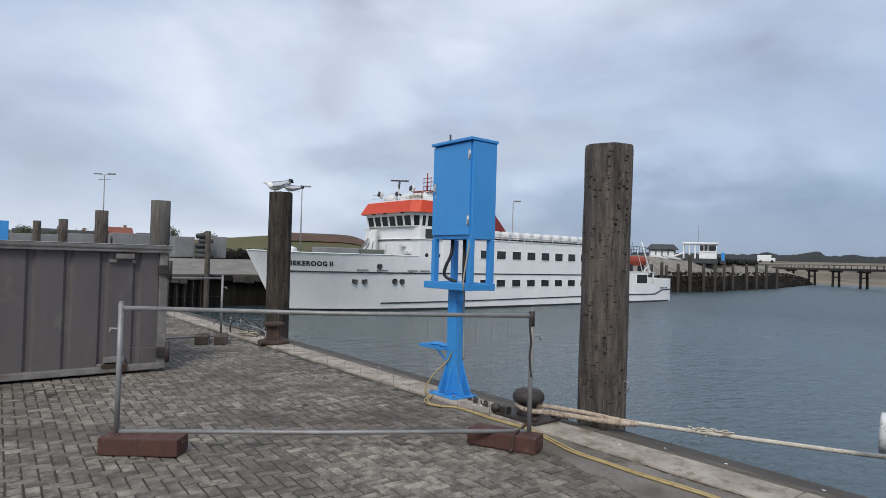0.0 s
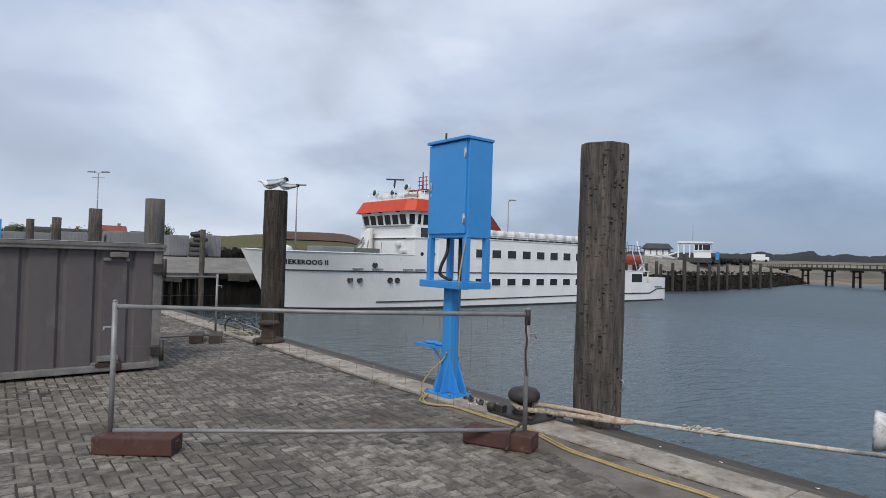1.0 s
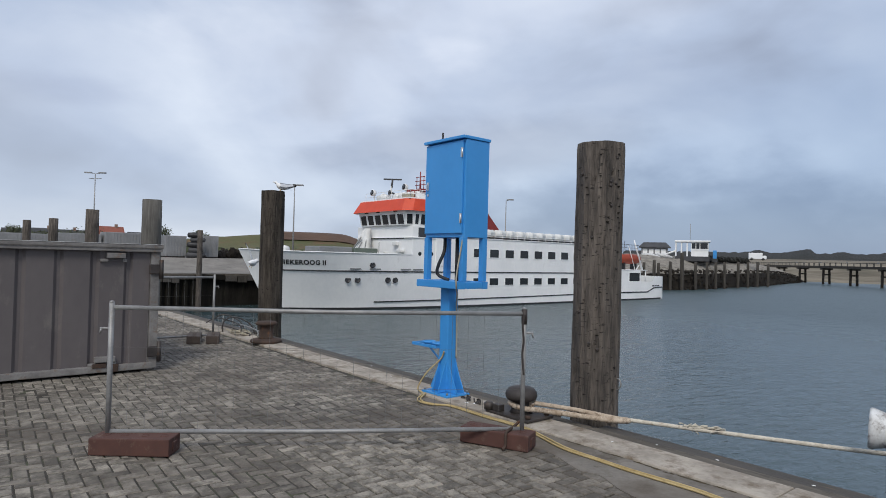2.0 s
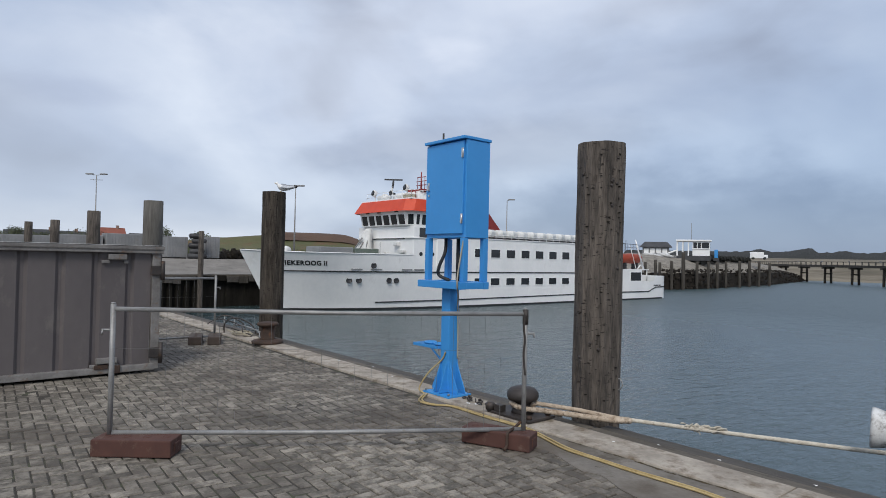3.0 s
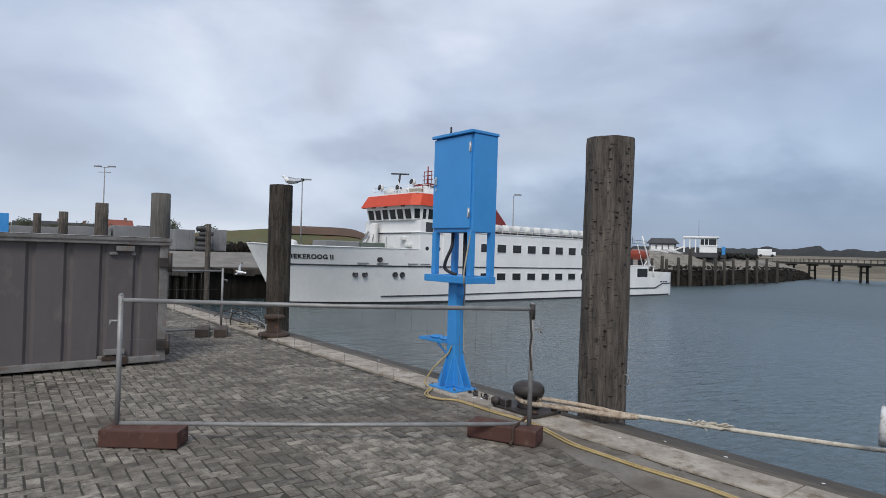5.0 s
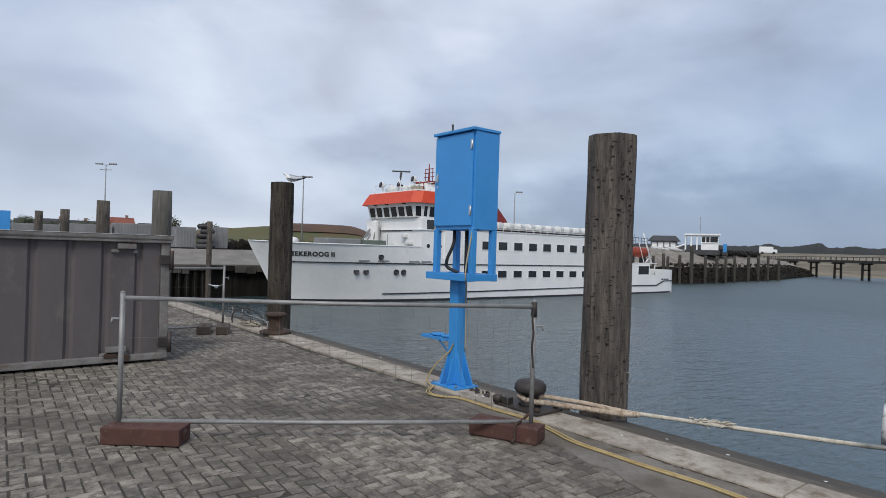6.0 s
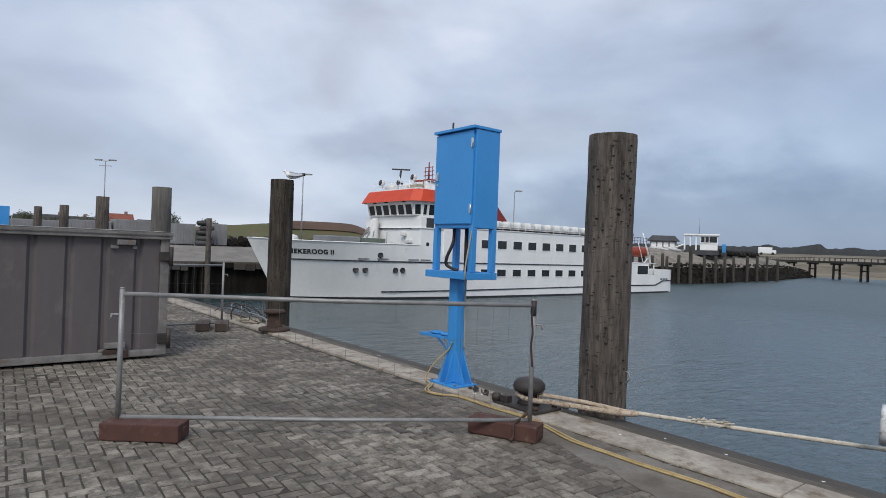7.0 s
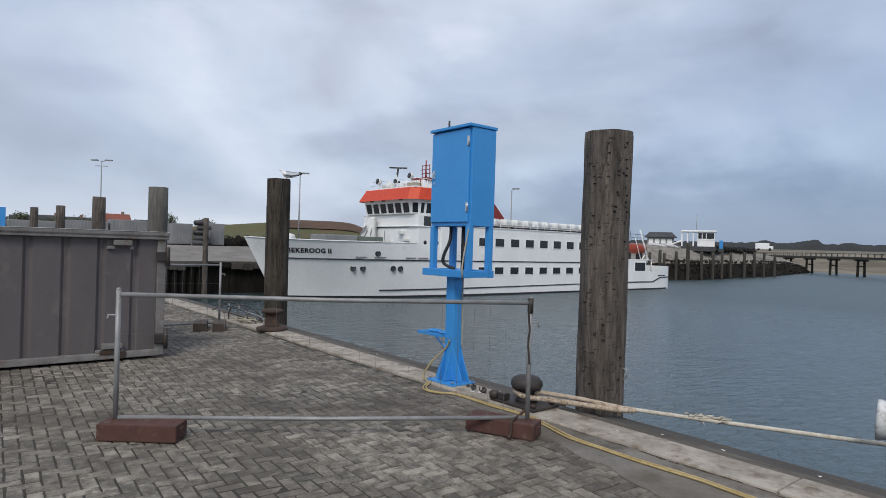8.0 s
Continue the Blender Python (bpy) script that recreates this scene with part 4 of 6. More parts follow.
def build_rope():
    ro = thing("mooring_rope", (4.8, 4.2, 0.1), "thick weathered mooring rope stretched from the bollard over the quay edge", "rope")
    rng = random.Random(3)
    a = [Vector(v) for v in ((4.82, 4.16, 0.15), (5.00, 3.85, 0.13), (5.16, 3.49, 0.10), (5.58, 2.77, 0.076), (5.90, 2.24, 0.060), (6.26, 1.63, 0.046), (6.62, 1.02, 0.05))]
    part("line", rope_strand(smooth_path(a[2:], 60), 0.0205), M_ROPE, ro)
    part("worn_line", rope_strand(smooth_path([Vector((4.80, 4.22, 0.15))] + a[1:3] + [Vector((5.22, 3.385, 0.097))], 40), 0.0235), M_ROPE_OLD, ro, "brown chafed rope leaving the bollard")
    e = [Vector(v) for v in ((4.62, 4.36, 0.13), (4.66, 4.22, 0.11), (4.78, 4.12, 0.10), (4.95, 3.83, 0.09), (5.12, 3.52, 0.08), (5.22, 3.36, 0.092))]
    part("eye", rope_strand(smooth_path(e, 36), 0.027), M_ROPE_OLD, ro, "thick brown chafed eye splice")
    loop = [Vector((4.72 + 0.115 * math.cos(t), 4.32 + 0.115 * math.sin(t), 0.135 + 0.01 * math.sin(3 * t))) for t in [radians(200 - 12 * i) for i in range(24)]]
    part("neck_turn", rope_strand(loop, 0.028), M_ROPE_OLD, ro)
    bm = B()
    p0, p1 = Vector((5.46, 2.98, 0.082)), Vector((5.63, 2.69, 0.074))
    for i in range(60):                      # frayed splice
        t = rng.random()
        p = p0.lerp(p1, t) + Vector((rng.uniform(-.02, .02), rng.uniform(-.02, .02), rng.uniform(-.02, .03)))
        q = p + (p1 - p0).normalized() * rng.uniform(0.03, 0.09) + Vector((rng.uniform(-.02, .02), rng.uniform(-.02, .02), rng.uniform(-.03, .045)))
        tube(bm, [p, (p + q) / 2 + Vector((0, 0, 0.008)), q], 0.010, 5, 0.004)
    part("splice", bm, M_ROPE, ro, "frayed pale splice")
    bm = B()
    for i in range(3):
        pts = [Vector((6.78 + 0.17 * math.cos(t), 0.93 + 0.17 * math.sin(t), 0.04 + 0.055 * i)) for t in [radians(15 * k) for k in range(25)]]
        tube(bm, pts, 0.026, 8)
    part("pile_turns", bm, M_ROPE, ro)
    # steel dolphin, unseen and added to carry the flared fairlead that reaches into view
    d = thing("mooring_post", (6.78, 0.93, -2.6), "unseen white-painted steel post added to carry a flared fairlead horn", "mooring post")
    part("tube", lathe(B(), [(0.14, -6), (0.14, 0.62), (0.10, 0.66), (0.004, 0.67)], (6.78, 0.93, 0), 24), M_SKIP_RAIL, d)
    part("arm", tube(B(), [(6.70, 0.92, 0.30), (6.12, 0.78, 0.30)], 0.06, 10), M_HORN, d)
    ax = Vector((-0.22, 0.975, 0.04)).normalized()
    m = Matrix.Translation((6.06, 0.76, 0.30)) @ ax.to_track_quat("Z", "Y").to_matrix().to_4x4()
    part("fairlead_horn", lathe(B(), [(0.12, 0.0), (0.12, 0.50), (0.126, 0.62), (0.140, 0.73), (0.158, 0.79), (0.165, 0.815), (0.160, 0.835), (0.14, 0.83), (0.12, 0.74), (0.004, 0.72)], (0, 0, 0), 28, m), M_HORN, d, "worn white flared horn with a grimy underside")


def build_splashes():
    """Pale bird droppings dried on the coping and the fender beam."""
    rng = random.Random(17)
    bm = B()
    for x, y, z, r in ((4.66, 4.93, 0.0225, 0.07), (4.60, 5.02, 0.0225, 0.04), (5.06, 2.42, -0.0005, 0.022), (5.08, 1.70, -0.0005, 0.022), (5.02, 2.95, -0.0005, 0.02), (4.70, 3.2, 0.0225, 0.02), (4.8, 8.2, 0.0225, 0.04), (4.62, 9.3, 0.0225, 0.035), (5.03, 7.6, -0.0005, 0.03), (4.75, 6.7, 0.0225, 0.02)):
        n = 14
        c = bm.verts.new((x, y, z + 0.004))
        rim = [bm.verts.new((x + math.cos(k * 6.283 / n) * r * rng.uniform(0.25, 0.75), y + math.sin(k * 6.283 / n) * r * rng.uniform(0.35, 1.0), z)) for k in range(n)]
        for k in range(n):
            bm.faces.new((c, rim[k], rim[(k + 1) % n]))
    solo("droppings", bm, M_TARP, "pale dried bird droppings on the quay edge", "droppings", kind="stuff")


def build_joint_dirt():
    """Moss and grit caught along the joint between the coping and the ground."""
    rng = random.Random(41)
    bm = B()
    y = 0.2
    while y < 4.0:
        l, w = rng.uniform(0.03, 0.16), rng.uniform(0.005, 0.018)
        if rng.random() < 0.78:
            n = 12
            x = 4.448 + rng.uniform(-0.03, 0.008)
            rim = [bm.verts.new((x + math.cos(k * 6.283 / n) * w * rng.uniform(0.6, 1.4), y + math.sin(k * 6.283 / n) * l * 0.5 * rng.uniform(0.7, 1.2), 0.0005)) for k in range(n)]
            top = bm.verts.new((x - 0.006, y, rng.uniform(0.004, 0.011)))
            for k in range(n):
                bm.faces.new((top, rim[k], rim[(k + 1) % n])).smooth = True
        y += l * rng.uniform(0.6, 1.5)
    solo("joint_dirt", bm, M_MOSS, "dark moss and grit along the joint beside the coping", "moss", kind="stuff")


def build_chain():
    """A short heap of chain beside the pedestal."""
    rng = random.Random(9)
    ch = thing("chain", (4.72, 5.0, 0.02), "short dark chain lying on the coping", "chain")
    for i in range(11):
        m = Matrix.Translation((4.70 + 0.05 * math.sin(i * 1.3), 5.20 - i * 0.036, 0.033 + rng.uniform(0, 0.012))) @ pose(0, 0, 0, 90 * (i % 2) + rng.uniform(-20, 20), 0, 70 + rng.uniform(-30, 30))
        pts = [m @ Vector((0.032 * math.cos(t), 0.02 * math.sin(t), 0)) for t in [k * math.pi / 5 for k in range(11)]]
        part("link", tube(B(), pts, 0.007, 6), M_IRON, ch)


def build_quay_rails():
    """Bent tube handrails of the ladder at the quay edge."""
    for k, y in enumerate((12.9, 12.35)):
        h = thing("ladder_handrail", (4.8, y, 0), "bent galvanised handrail of a quay ladder", "handrail", "ladder handrails")
        part("hoop", tube(B(), smooth_path([(4.55, y, 0.0), (4.56, y, 0.20), (4.68, y - 0.08, 0.31), (4.88, y - 0.18, 0.27), (5.08, y - 0.30, 0.05), (5.10, y - 0.32, -0.6)], 6), 0.013, 10), M_IRON, h)
        part("stay", tube(B(), [(4.70, y - 0.09, 0.02), (4.72, y - 0.1, 0.295)], 0.014, 8), M_STEEL, h)
    bm = B()
    for s in (0, 1):
        tube(bm, [(5.105, 12.58 - 0.55 * s, -0.62), (5.105, 12.58 - 0.55 * s, -5)], 0.025, 8)
    for i in range(12):
        tube(bm, [(5.105, 12.58, -0.7 - 0.3 * i), (5.105, 12.03, -0.7 - 0.3 * i)], 0.015, 6)
    solo("quay_ladder", bm, M_RUST, "rusty steel ladder down the quay wall", "ladder")
    rk = thing("tube_bundle", (4.75, 12.6, 0.02), "loose bent steel tubes lying along the quay edge", "tubes")
    for k, (ya, yb, z, x) in enumerate(((11.4, 13.4, 0.06, 4.72), (11.2, 12.9, 0.14, 4.80), (11.7, 13.9, 0.20, 4.66), (11.0, 12.4, 0.10, 4.86))):
        part("bent_tube", tube(B(), smooth_path([(x, ya, 0.03), (x + 0.03, ya + 0.15, z), (x - 0.06, (ya + yb) / 2, z + 0.05), (x + 0.08, yb, 0.035)], 6), 0.012, 8), M_STEEL if k % 2 else M_IRON, rk)
    rng = random.Random(14)
    co = thing("rope_coil", (4.74, 11.6, 0.02), "loose heap of thin pale rope on the coping", "rope")
    for s in range(3):
        pts = [Vector((4.70 + 0.14 * math.cos(t * (1 + .1 * s)) + rng.uniform(-.03, .03), 11.7 + s * 0.12 + 0.22 * math.sin(t) + rng.uniform(-.03, .03), 0.035 + 0.01 * (k % 4) + 0.012 * s)) for k, t in enumerate([i * 0.55 for i in range(24)])]
        part("loop", tube(B(), smooth_path(pts, 4), 0.010, 6), M_BEIGE, co)


# ---- the ferry ----
SHIP_Y, BEAM, STERN = 44.0, 4.3, 68.5


def half_breadth(x, z):
    stem = 17.2 + (1.85 - z) * 0.55
    d = max(0.0, x - stem)
    t = min(1, max(0, (z + 2.6) / 4.45))
    l = 6.2 + (3.1 - 6.2) * t
    hb = BEAM * (1 - math.exp(-(d / l) ** 1.15))
    aft = max(0.0, (x - 64.5) / (STERN - 64.5))
    return hb * (1 - 0.07 * aft * aft)


def sheer(x):
    if x < 30.2:
        return 1.86 + 0.10 * max(0, (22 - x) / 5) ** 2
    if x < 58.2:
        return 1.0
    if x < 65.2:
        return -0.48
    return -0.48 + 0.60 * min(1.0, (x - 65.2) / 0.6)


def window_unit(parent, x, y, z, w, h, face="y", name="window", turn=None):
    """A framed ship's window, its dark pane set into the frame."""
    fr = B()
    m = Matrix.Translation((x, y, z)) @ (pose(0, 0, 0, 0, 0, -90) if face == "x" else Matrix())
    if turn is not None:
        m = m @ turn
    t = 0.045
    for a in ((-w / 2 - t, w / 2 + t, h / 2, h / 2 + t), (-w / 2 - t, w / 2 + t, -h / 2 - t, -h / 2), (-w / 2 - t, -w / 2, -h / 2, h / 2), (w / 2, w / 2 + t, -h / 2, h / 2)):
        box(fr, a[0], a[1], -0.03, 0.02, a[2], a[3], 0, m)
    f = part(name, fr, M_WHITE, parent)
    part("pane", box(B(), -w / 2, w / 2, -0.012, 0.015, -h / 2, h / 2, 0, m), M_GLASS, f, "dark window glass")
    return f


def build_ship():
    s = thing("ferry", (43, SHIP_Y, WATER_Z), "white passenger ferry with an orange-red bridge band, moored at a quay", "ferry")
    xs = [0, .05, .12, .25, .4, .6, .9, 1.3, 1.8, 2.4, 3.2, 4.2, 5.4, 6.8, 8.4, 10.2, 12.0, 12.9, 13.05, 16, 20, 24, 28, 32, 36, 40.9, 41.05, 43, 45.5, 46.9, 47.97, 48.3, 48.62, 49.8, 50.5, 50.8]
    zs = [0, .1, .2, .32, .45, .6, .75, .88, 1.0]
    bm = B()
    for side in (-1, 1):
        grid = []
        for x in xs:
            row = []
            X0 = 17.2 + x
            zt = sheer(X0)
            for k in zs:
                z = -3.6 + (zt + 3.6) * k
                stem = 17.2 + (1.85 - z) * 0.55
                X = stem + (STERN - stem) * (x / 50.8)
                row.append(bm.verts.new((X, SHIP_Y + side * half_breadth(X, z), z)))
            grid.append(row)
        for a, b in zip(grid, grid[1:]):
            for i in range(len(zs) - 1):
                bm.faces.new((a[i], b[i], b[i + 1], a[i + 1])).smooth = True
        if side < 0:
            near = grid[-1]
    for i in range(len(zs) - 1):               # transom
        bm.faces.new((near[i], grid[-1][i], grid[-1][i + 1], near[i + 1]))
    bmesh.ops.remove_doubles(bm, verts=bm.verts, dist=0.004)
    hull = part("hull", bm, M_WHITE, s)
    # decks inside the bulwarks
    bm = B()
    def deck(x0, x1, z, n=24):
        a = [(x0 + (x1 - x0) * i / n) for i in range(n + 1)]
        lo = [bm.verts.new((x, SHIP_Y - max(0.02, half_breadth(x, z) - 0.06), z)) for x in a]
        hi = [bm.verts.new((x, SHIP_Y + max(0.02, half_breadth(x, z) - 0.06), z)) for x in a]
        for i in range(n):
            bm.faces.new((lo[i], lo[i + 1], hi[i + 1], hi[i]))
    deck(18.2, 31, 0.95)
    part("foredeck", bm, M_DECK, s)
    bm = B()
    deck(57, 67.8, -0.75)
    part("stern_deck", bm, M_DECK, s)

    def belt(x0, x1, z0, z1, r, mat, name, label=""):
        n = 40
        pts = []
        for i in range(n + 1):
            x = x0 + (x1 - x0) * i / n
            z = z0 + (z1 - z0) * i / n
            pts.append((x, SHIP_Y - half_breadth(x, z) - 0.02, z))
        part(name, tube(B(), pts, r, 6), mat, s, label)
    belt(19.6, 58.0, 0.46, 0.46, 0.055, M_BLACK, "rubbing_strake", "black rubbing strake")
    belt(27.0, 58.5, -1.98, -1.68, 0.055, M_BLACK, "lower_strake", "black lower strake")
    pts = [(58.55, -1.68), (64.6, -1.70), (65.5, -1.42), (66.2, -1.20), (68.4, -1.18)]
    part("stern_strake", tube(B(), [(x, SHIP_Y - half_breadth(x, z) - 0.02, z) for x, z in pts], 0.07, 6), M_BLACK, s, "black stern strake rising aft")
    for x in (65.95, 66.55, 67.2):
        y = SHIP_Y - half_breadth(x, -1.0)
        part("mooring_slot", box(B(), x - 0.22, x + 0.22, y - 0.03, y + 0.05, -1.06, -0.92, 0.02), M_BLACK, hull)
    # boot topping at the waterline
    bm = B()
    pv = None
    for i in range(61):
        x = 19.9 + (67.95 - 19.9) * i / 60
        c = [bm.verts.new((max(x, 17.2 + (1.85 - z) * 0.55 + 0.02), SHIP_Y - half_breadth(x, z) - 0.012, z)) for z in (-3.2, -2.43)]
        if pv:
            bm.faces.new((pv[0], c[0], c[1], pv[1]))
        pv = c
    part("boot_topping", bm, M_BLACK, s)
    # bulwark cap
    part("bulwark_cap", tube(B(), [(x, SHIP_Y - half_breadth(x, sheer(x)) , sheer(x)) for x in [17.25 + 0.35 * i for i in range(37)]], 0.045, 6), M_WHITE, s)
    part("bulwark_cap", tube(B(), [(x, SHIP_Y + half_breadth(x, sheer(x)) , sheer(x)) for x in [17.25 + 0.35 * i for i in range(37)]], 0.045, 6), M_WHITE, s)
    # long deckhouse
    y0, y1 = SHIP_Y - BEAM, SHIP_Y + BEAM
    bm = B()
    box(bm, 32.4, 58.0, y0 + 0.004, y1 - 0.004, 0.9, 3.42, 0.05)
    part("saloon", bm, M_WHITE, s)
    part("saloon_deck", box(B(), 31.9, 58.6, y0 - 0.06, y1 + 0.06, 3.425, 3.50, 0.02), M_WHITE, s)
    for k in range(12):
        x = 35.25 + 2.0 * k
        window_unit(s, x, y0 - 0.004, 2.17, 1.12, 0.72)
        if x < 57:
            window_unit(s, x + 0.02, SHIP_Y - half_breadth(x, -0.38) - 0.012, -0.38, 1.10, 0.62)
    # house below the bridge
    hb = B()
    box(hb, 29.95, 32.5, y0 + 0.10, y1 - 0.12, 0.9, 4.28, 0.08)
    box(hb, 32.4, 37.6, y0 + 0.5, y1 - 0.5, 3.4, 4.28, 0.05)
    house = part("bridge_house", hb, M_WHITE, s)
    part("ledge", box(B(), 29.80, 32.6, y0 + 0.02, y1 - 0.02, 3.24, 3.30, 0.015), M_WHITE, s)
    part("ledge_trim", box(B(), 29.86, 29.94, 41.0, 46.3, 3.17, 3.235), M_BLACK, s)
    part("side_door", box(B(), 30.55, 31.35, y0 + 0.09, y0 + 0.13, 3.32, 4.12, 0.01), M_GLASS, house, "dark doorway")
    for x, z in ((30.75, 1.95), (32.0, 1.95)):
        part("porthole", lathe(B(), [(0.17, 0), (0.17, 0.03), (0.13, 0.035), (0.004, 0.03)], (0, 0, 0), 16, Matrix.Translation((x, y0 + (0.118 if x < 32.4 else 0.0), z)) @ pose(0, 0, 0, 90)), M_GLASS, house)
    for y in (42.1, 45.6):
        part("porthole", lathe(B(), [(0.17, 0), (0.17, 0.03), (0.13, 0.035), (0.004, 0.03)], (0, 0, 0), 16, Matrix.Translation((29.985, y, 3.75)) @ pose(0, 0, 0, 0, -90)), M_GLASS, house)
    for y, z, w, h in ((41.9, 2.75, 0.55, 0.30), (41.2, 2.15, 0.75, 0.26), (43.4, 1.95, 0.28, 0.22)):
        part("locker", box(B(), 29.6, 29.945, y - w / 2, y + w / 2, z - h / 2, z + h / 2, 0.05), M_TARP, house, "small white locker on the house front")
    part("door_seam", box(B(), 29.93, 29.948, 44.6, 44.66, 1.0, 2.9), M_GREYBOX, house)
    part("side_shelf", box(B(), 28.7, 30.0, y0 + 0.1, y0 + 0.5, 1.50, 1.58, 0.02), M_GREYBOX, house)
    # wheelhouse: walls lean out to the top, between them the windows
    w0, w1 = (29.75, 39.95, 47.75, 37.2), (29.45, 39.78, 47.92, 37.2)
    zb, zt = 4.28, 5.62
    bm = B()
    lo = [bm.verts.new(p) for p in ((w0[0], w0[1] + 0.55, zb), (w0[0] + 0.55, w0[1], zb), (w0[3], w0[1], zb), (w0[3], w0[2], zb), (w0[0] + 0.55, w0[2], zb), (w0[0], w0[2] - 0.55, zb))]
    hi = [bm.verts.new(p) for p in ((w1[0], w1[1] + 0.55, zt), (w1[0] + 0.55, w1[1], zt), (w1[3], w1[1], zt), (w1[3], w1[2], zt), (w1[0] + 0.55, w1[2], zt), (w1[0], w1[2] - 0.55, zt))]
    for i in range(6):
        bm.faces.new((lo[i], lo[(i + 1) % 6], hi[(i + 1) % 6], hi[i]))
    bm.faces.new(lo[::-1])
    bm.faces.new(hi)
    wh = part("wheelhouse", bm, M_WHITE, s)
    tilt = pose(0, 0, 0, 12.6)
    for k in range(6):
        window_unit(wh, 29.61, 41.02 + k * 1.12, 4.80, 0.86, 0.84, "x", "bridge_window", tilt)
    for k, (x, w) in enumerate(((30.42, 0.34), (31.3, 0.95), (32.55, 0.95), (33.8, 0.95), (35.05, 0.95))):
        window_unit(wh, x, 39.875, 4.80, w, 0.84, "y", "bridge_window", pose(0, 0, 0, 7.0))
    window_unit(wh, 29.89, 40.15, 4.80, 0.46, 0.82, "y", "bridge_window", pose(0, 0, 0, 0, 0, -45) @ pose(0, 0, 0, 10))
    window_unit(wh, 29.89, 47.55, 4.80, 0.46, 0.82, "y", "bridge_window", pose(0, 0, 0, 0, 0, -135) @ pose(0, 0, 0, 10))
    part("eyebrow_trim", box(B(), 29.55, 29.64, 40.6, 47.1, 5.32, 5.36), M_GREYBOX, wh)
    for y in (41.6, 44.2, 46.0):
        part("wiper_motor", box(B(), 29.38, 29.50, y - 0.22, y + 0.22, 5.40, 5.50, 0.02), M_BLACK, wh)
    # orange band round the roof, sloping in
    bm = B()
    def frus(x0, x1, ya, yb, c, z):
        return [bm.verts.new(p) for p in ((x0, ya + c, z), (x0 + c, ya, z), (x1, ya, z), (x1, yb, z), (x0 + c, yb, z), (x0, yb - c, z))]
    a = frus(29.05, 38.0, 39.5, 48.25, 0.65, 5.46)
    b = frus(29.6, 37.7, 39.9, 47.85, 0.6, 6.48)
    c2 = frus(29.55, 37.4, 40.0, 47.75, 0.6, 5.60)
    for p, q in ((a, b), (c2, a)):
        for i in range(6):
            bm.faces.new((p[i], p[(i + 1) % 6], q[(i + 1) % 6], q[i]))
    bm.faces.new(b)
    part("roof_band", bm, M_ORANGE, s, "orange-red sloping roof band")
    bm = B()
    box(bm, 29.8, 37.5, 40.1, 47.6, 6.48, 6.60, 0.03)
    box(bm, 31.4, 36.6, 41.2, 45.0, 6.60, 7.33, 0.15)
    part("roof_top", bm, M_WHITE, s)
    for x, y, z in ((30.15, 45.9, 7.2), (30.8, 42.0, 7.5)):
        bm = B()
        tube(bm, [(x, y, 6.55), (x, y, z - 0.1)], 0.05, 8)
        lathe(bm, [(0.10, 0), (0.26, 0.1), (0.30, 0.40), (0.26, 0.42), (0.004, 0.36)], (0, 0, 0), 16, Matrix.Translation((x + 0.15, y, z + 0.05)) @ pose(0, 0, 0, 0, -80))
        sl = part("searchlight", bm, M_TARP, s, "round searchlight")
        part("lens", lathe(B(), [(0.25, 0.425), (0.25, 0.44), (0.004, 0.45)], (0, 0, 0), 16, Matrix.Translation((x + 0.15, y, z + 0.05)) @ pose(0, 0, 0, 0, -80)), M_GLASS, sl)
    bm = B()
    tube(bm, [(30.6, 44.2, 6.66), (30.9, 44.2, 8.4)], 0.10, 8, 0.06)
    lathe(bm, [(0.35, 6.60), (0.35, 7.0), (0.2, 7.2), (0.004, 7.25)], (30.5, 44.9, 0), 14)
    radar = part("radar", bm, M_TARP, s, "radar scanner on its stub mast")
    part("scanner_bar", box(B(), -0.8, 0.8, -0.10, 0.10, -0.06, 0.06, 0.03, Matrix.Translation((30.9, 44.2, 8.47)) @ pose(0, 0, 0, 0, 0, -37)), M_SLATE, radar, "dark radar scanner bar")
    part("scanner_neck", tube(B(), [(30.8, 44.2, 7.7), (30.9, 44.2, 8.37)], 0.09, 8), M_SLATE, radar)
    bm = B()
    tube(bm, [(32.3, 42.0, 7.1), (32.3, 42.0, 9.1)], 0.10, 10, 0.05)
    for z, w in ((7.95, 0.7), (8.3, 0.7), (8.65, 0.6)):
        tube(bm, [(32.3, 42 - w, z), (32.3, 42 + w, z)], 0.035, 6)
    for y in (41.5, 42.5):
        tube(bm, [(32.3, y, 7.5), (32.3, y, 8.7)], 0.03, 6)
    box(bm, 31.6, 33.2, 41.0, 43.0, 7.35, 7.52, 0.02)
    tube(bm, [(31.2, 41.3, 6.7), (31.2, 41.3, 7.45)], 0.04, 6)
    part("mast", bm, M_RED, s, "red signal mast with crossbars")
    bm = B()
    for x in (30.2, 31.4, 32.6, 33.8, 35.0):
        tube(bm, [(x, 40.55, 6.6), (x, 40.55, 7.3)], 0.025, 5)
    for k in range(6):
        tube(bm, [(30.2, 40.55 + k * 1.36, 6.6), (30.2, 40.55 + k * 1.36, 7.3)], 0.025, 5)
    for z in (6.95, 7.3):
        tube(bm, [(35.0, 40.55, z), (30.2, 40.55, z), (30.2, 47.4, z)], 0.022, 5)
    part("roof_rail", bm, M_WHITE, s)
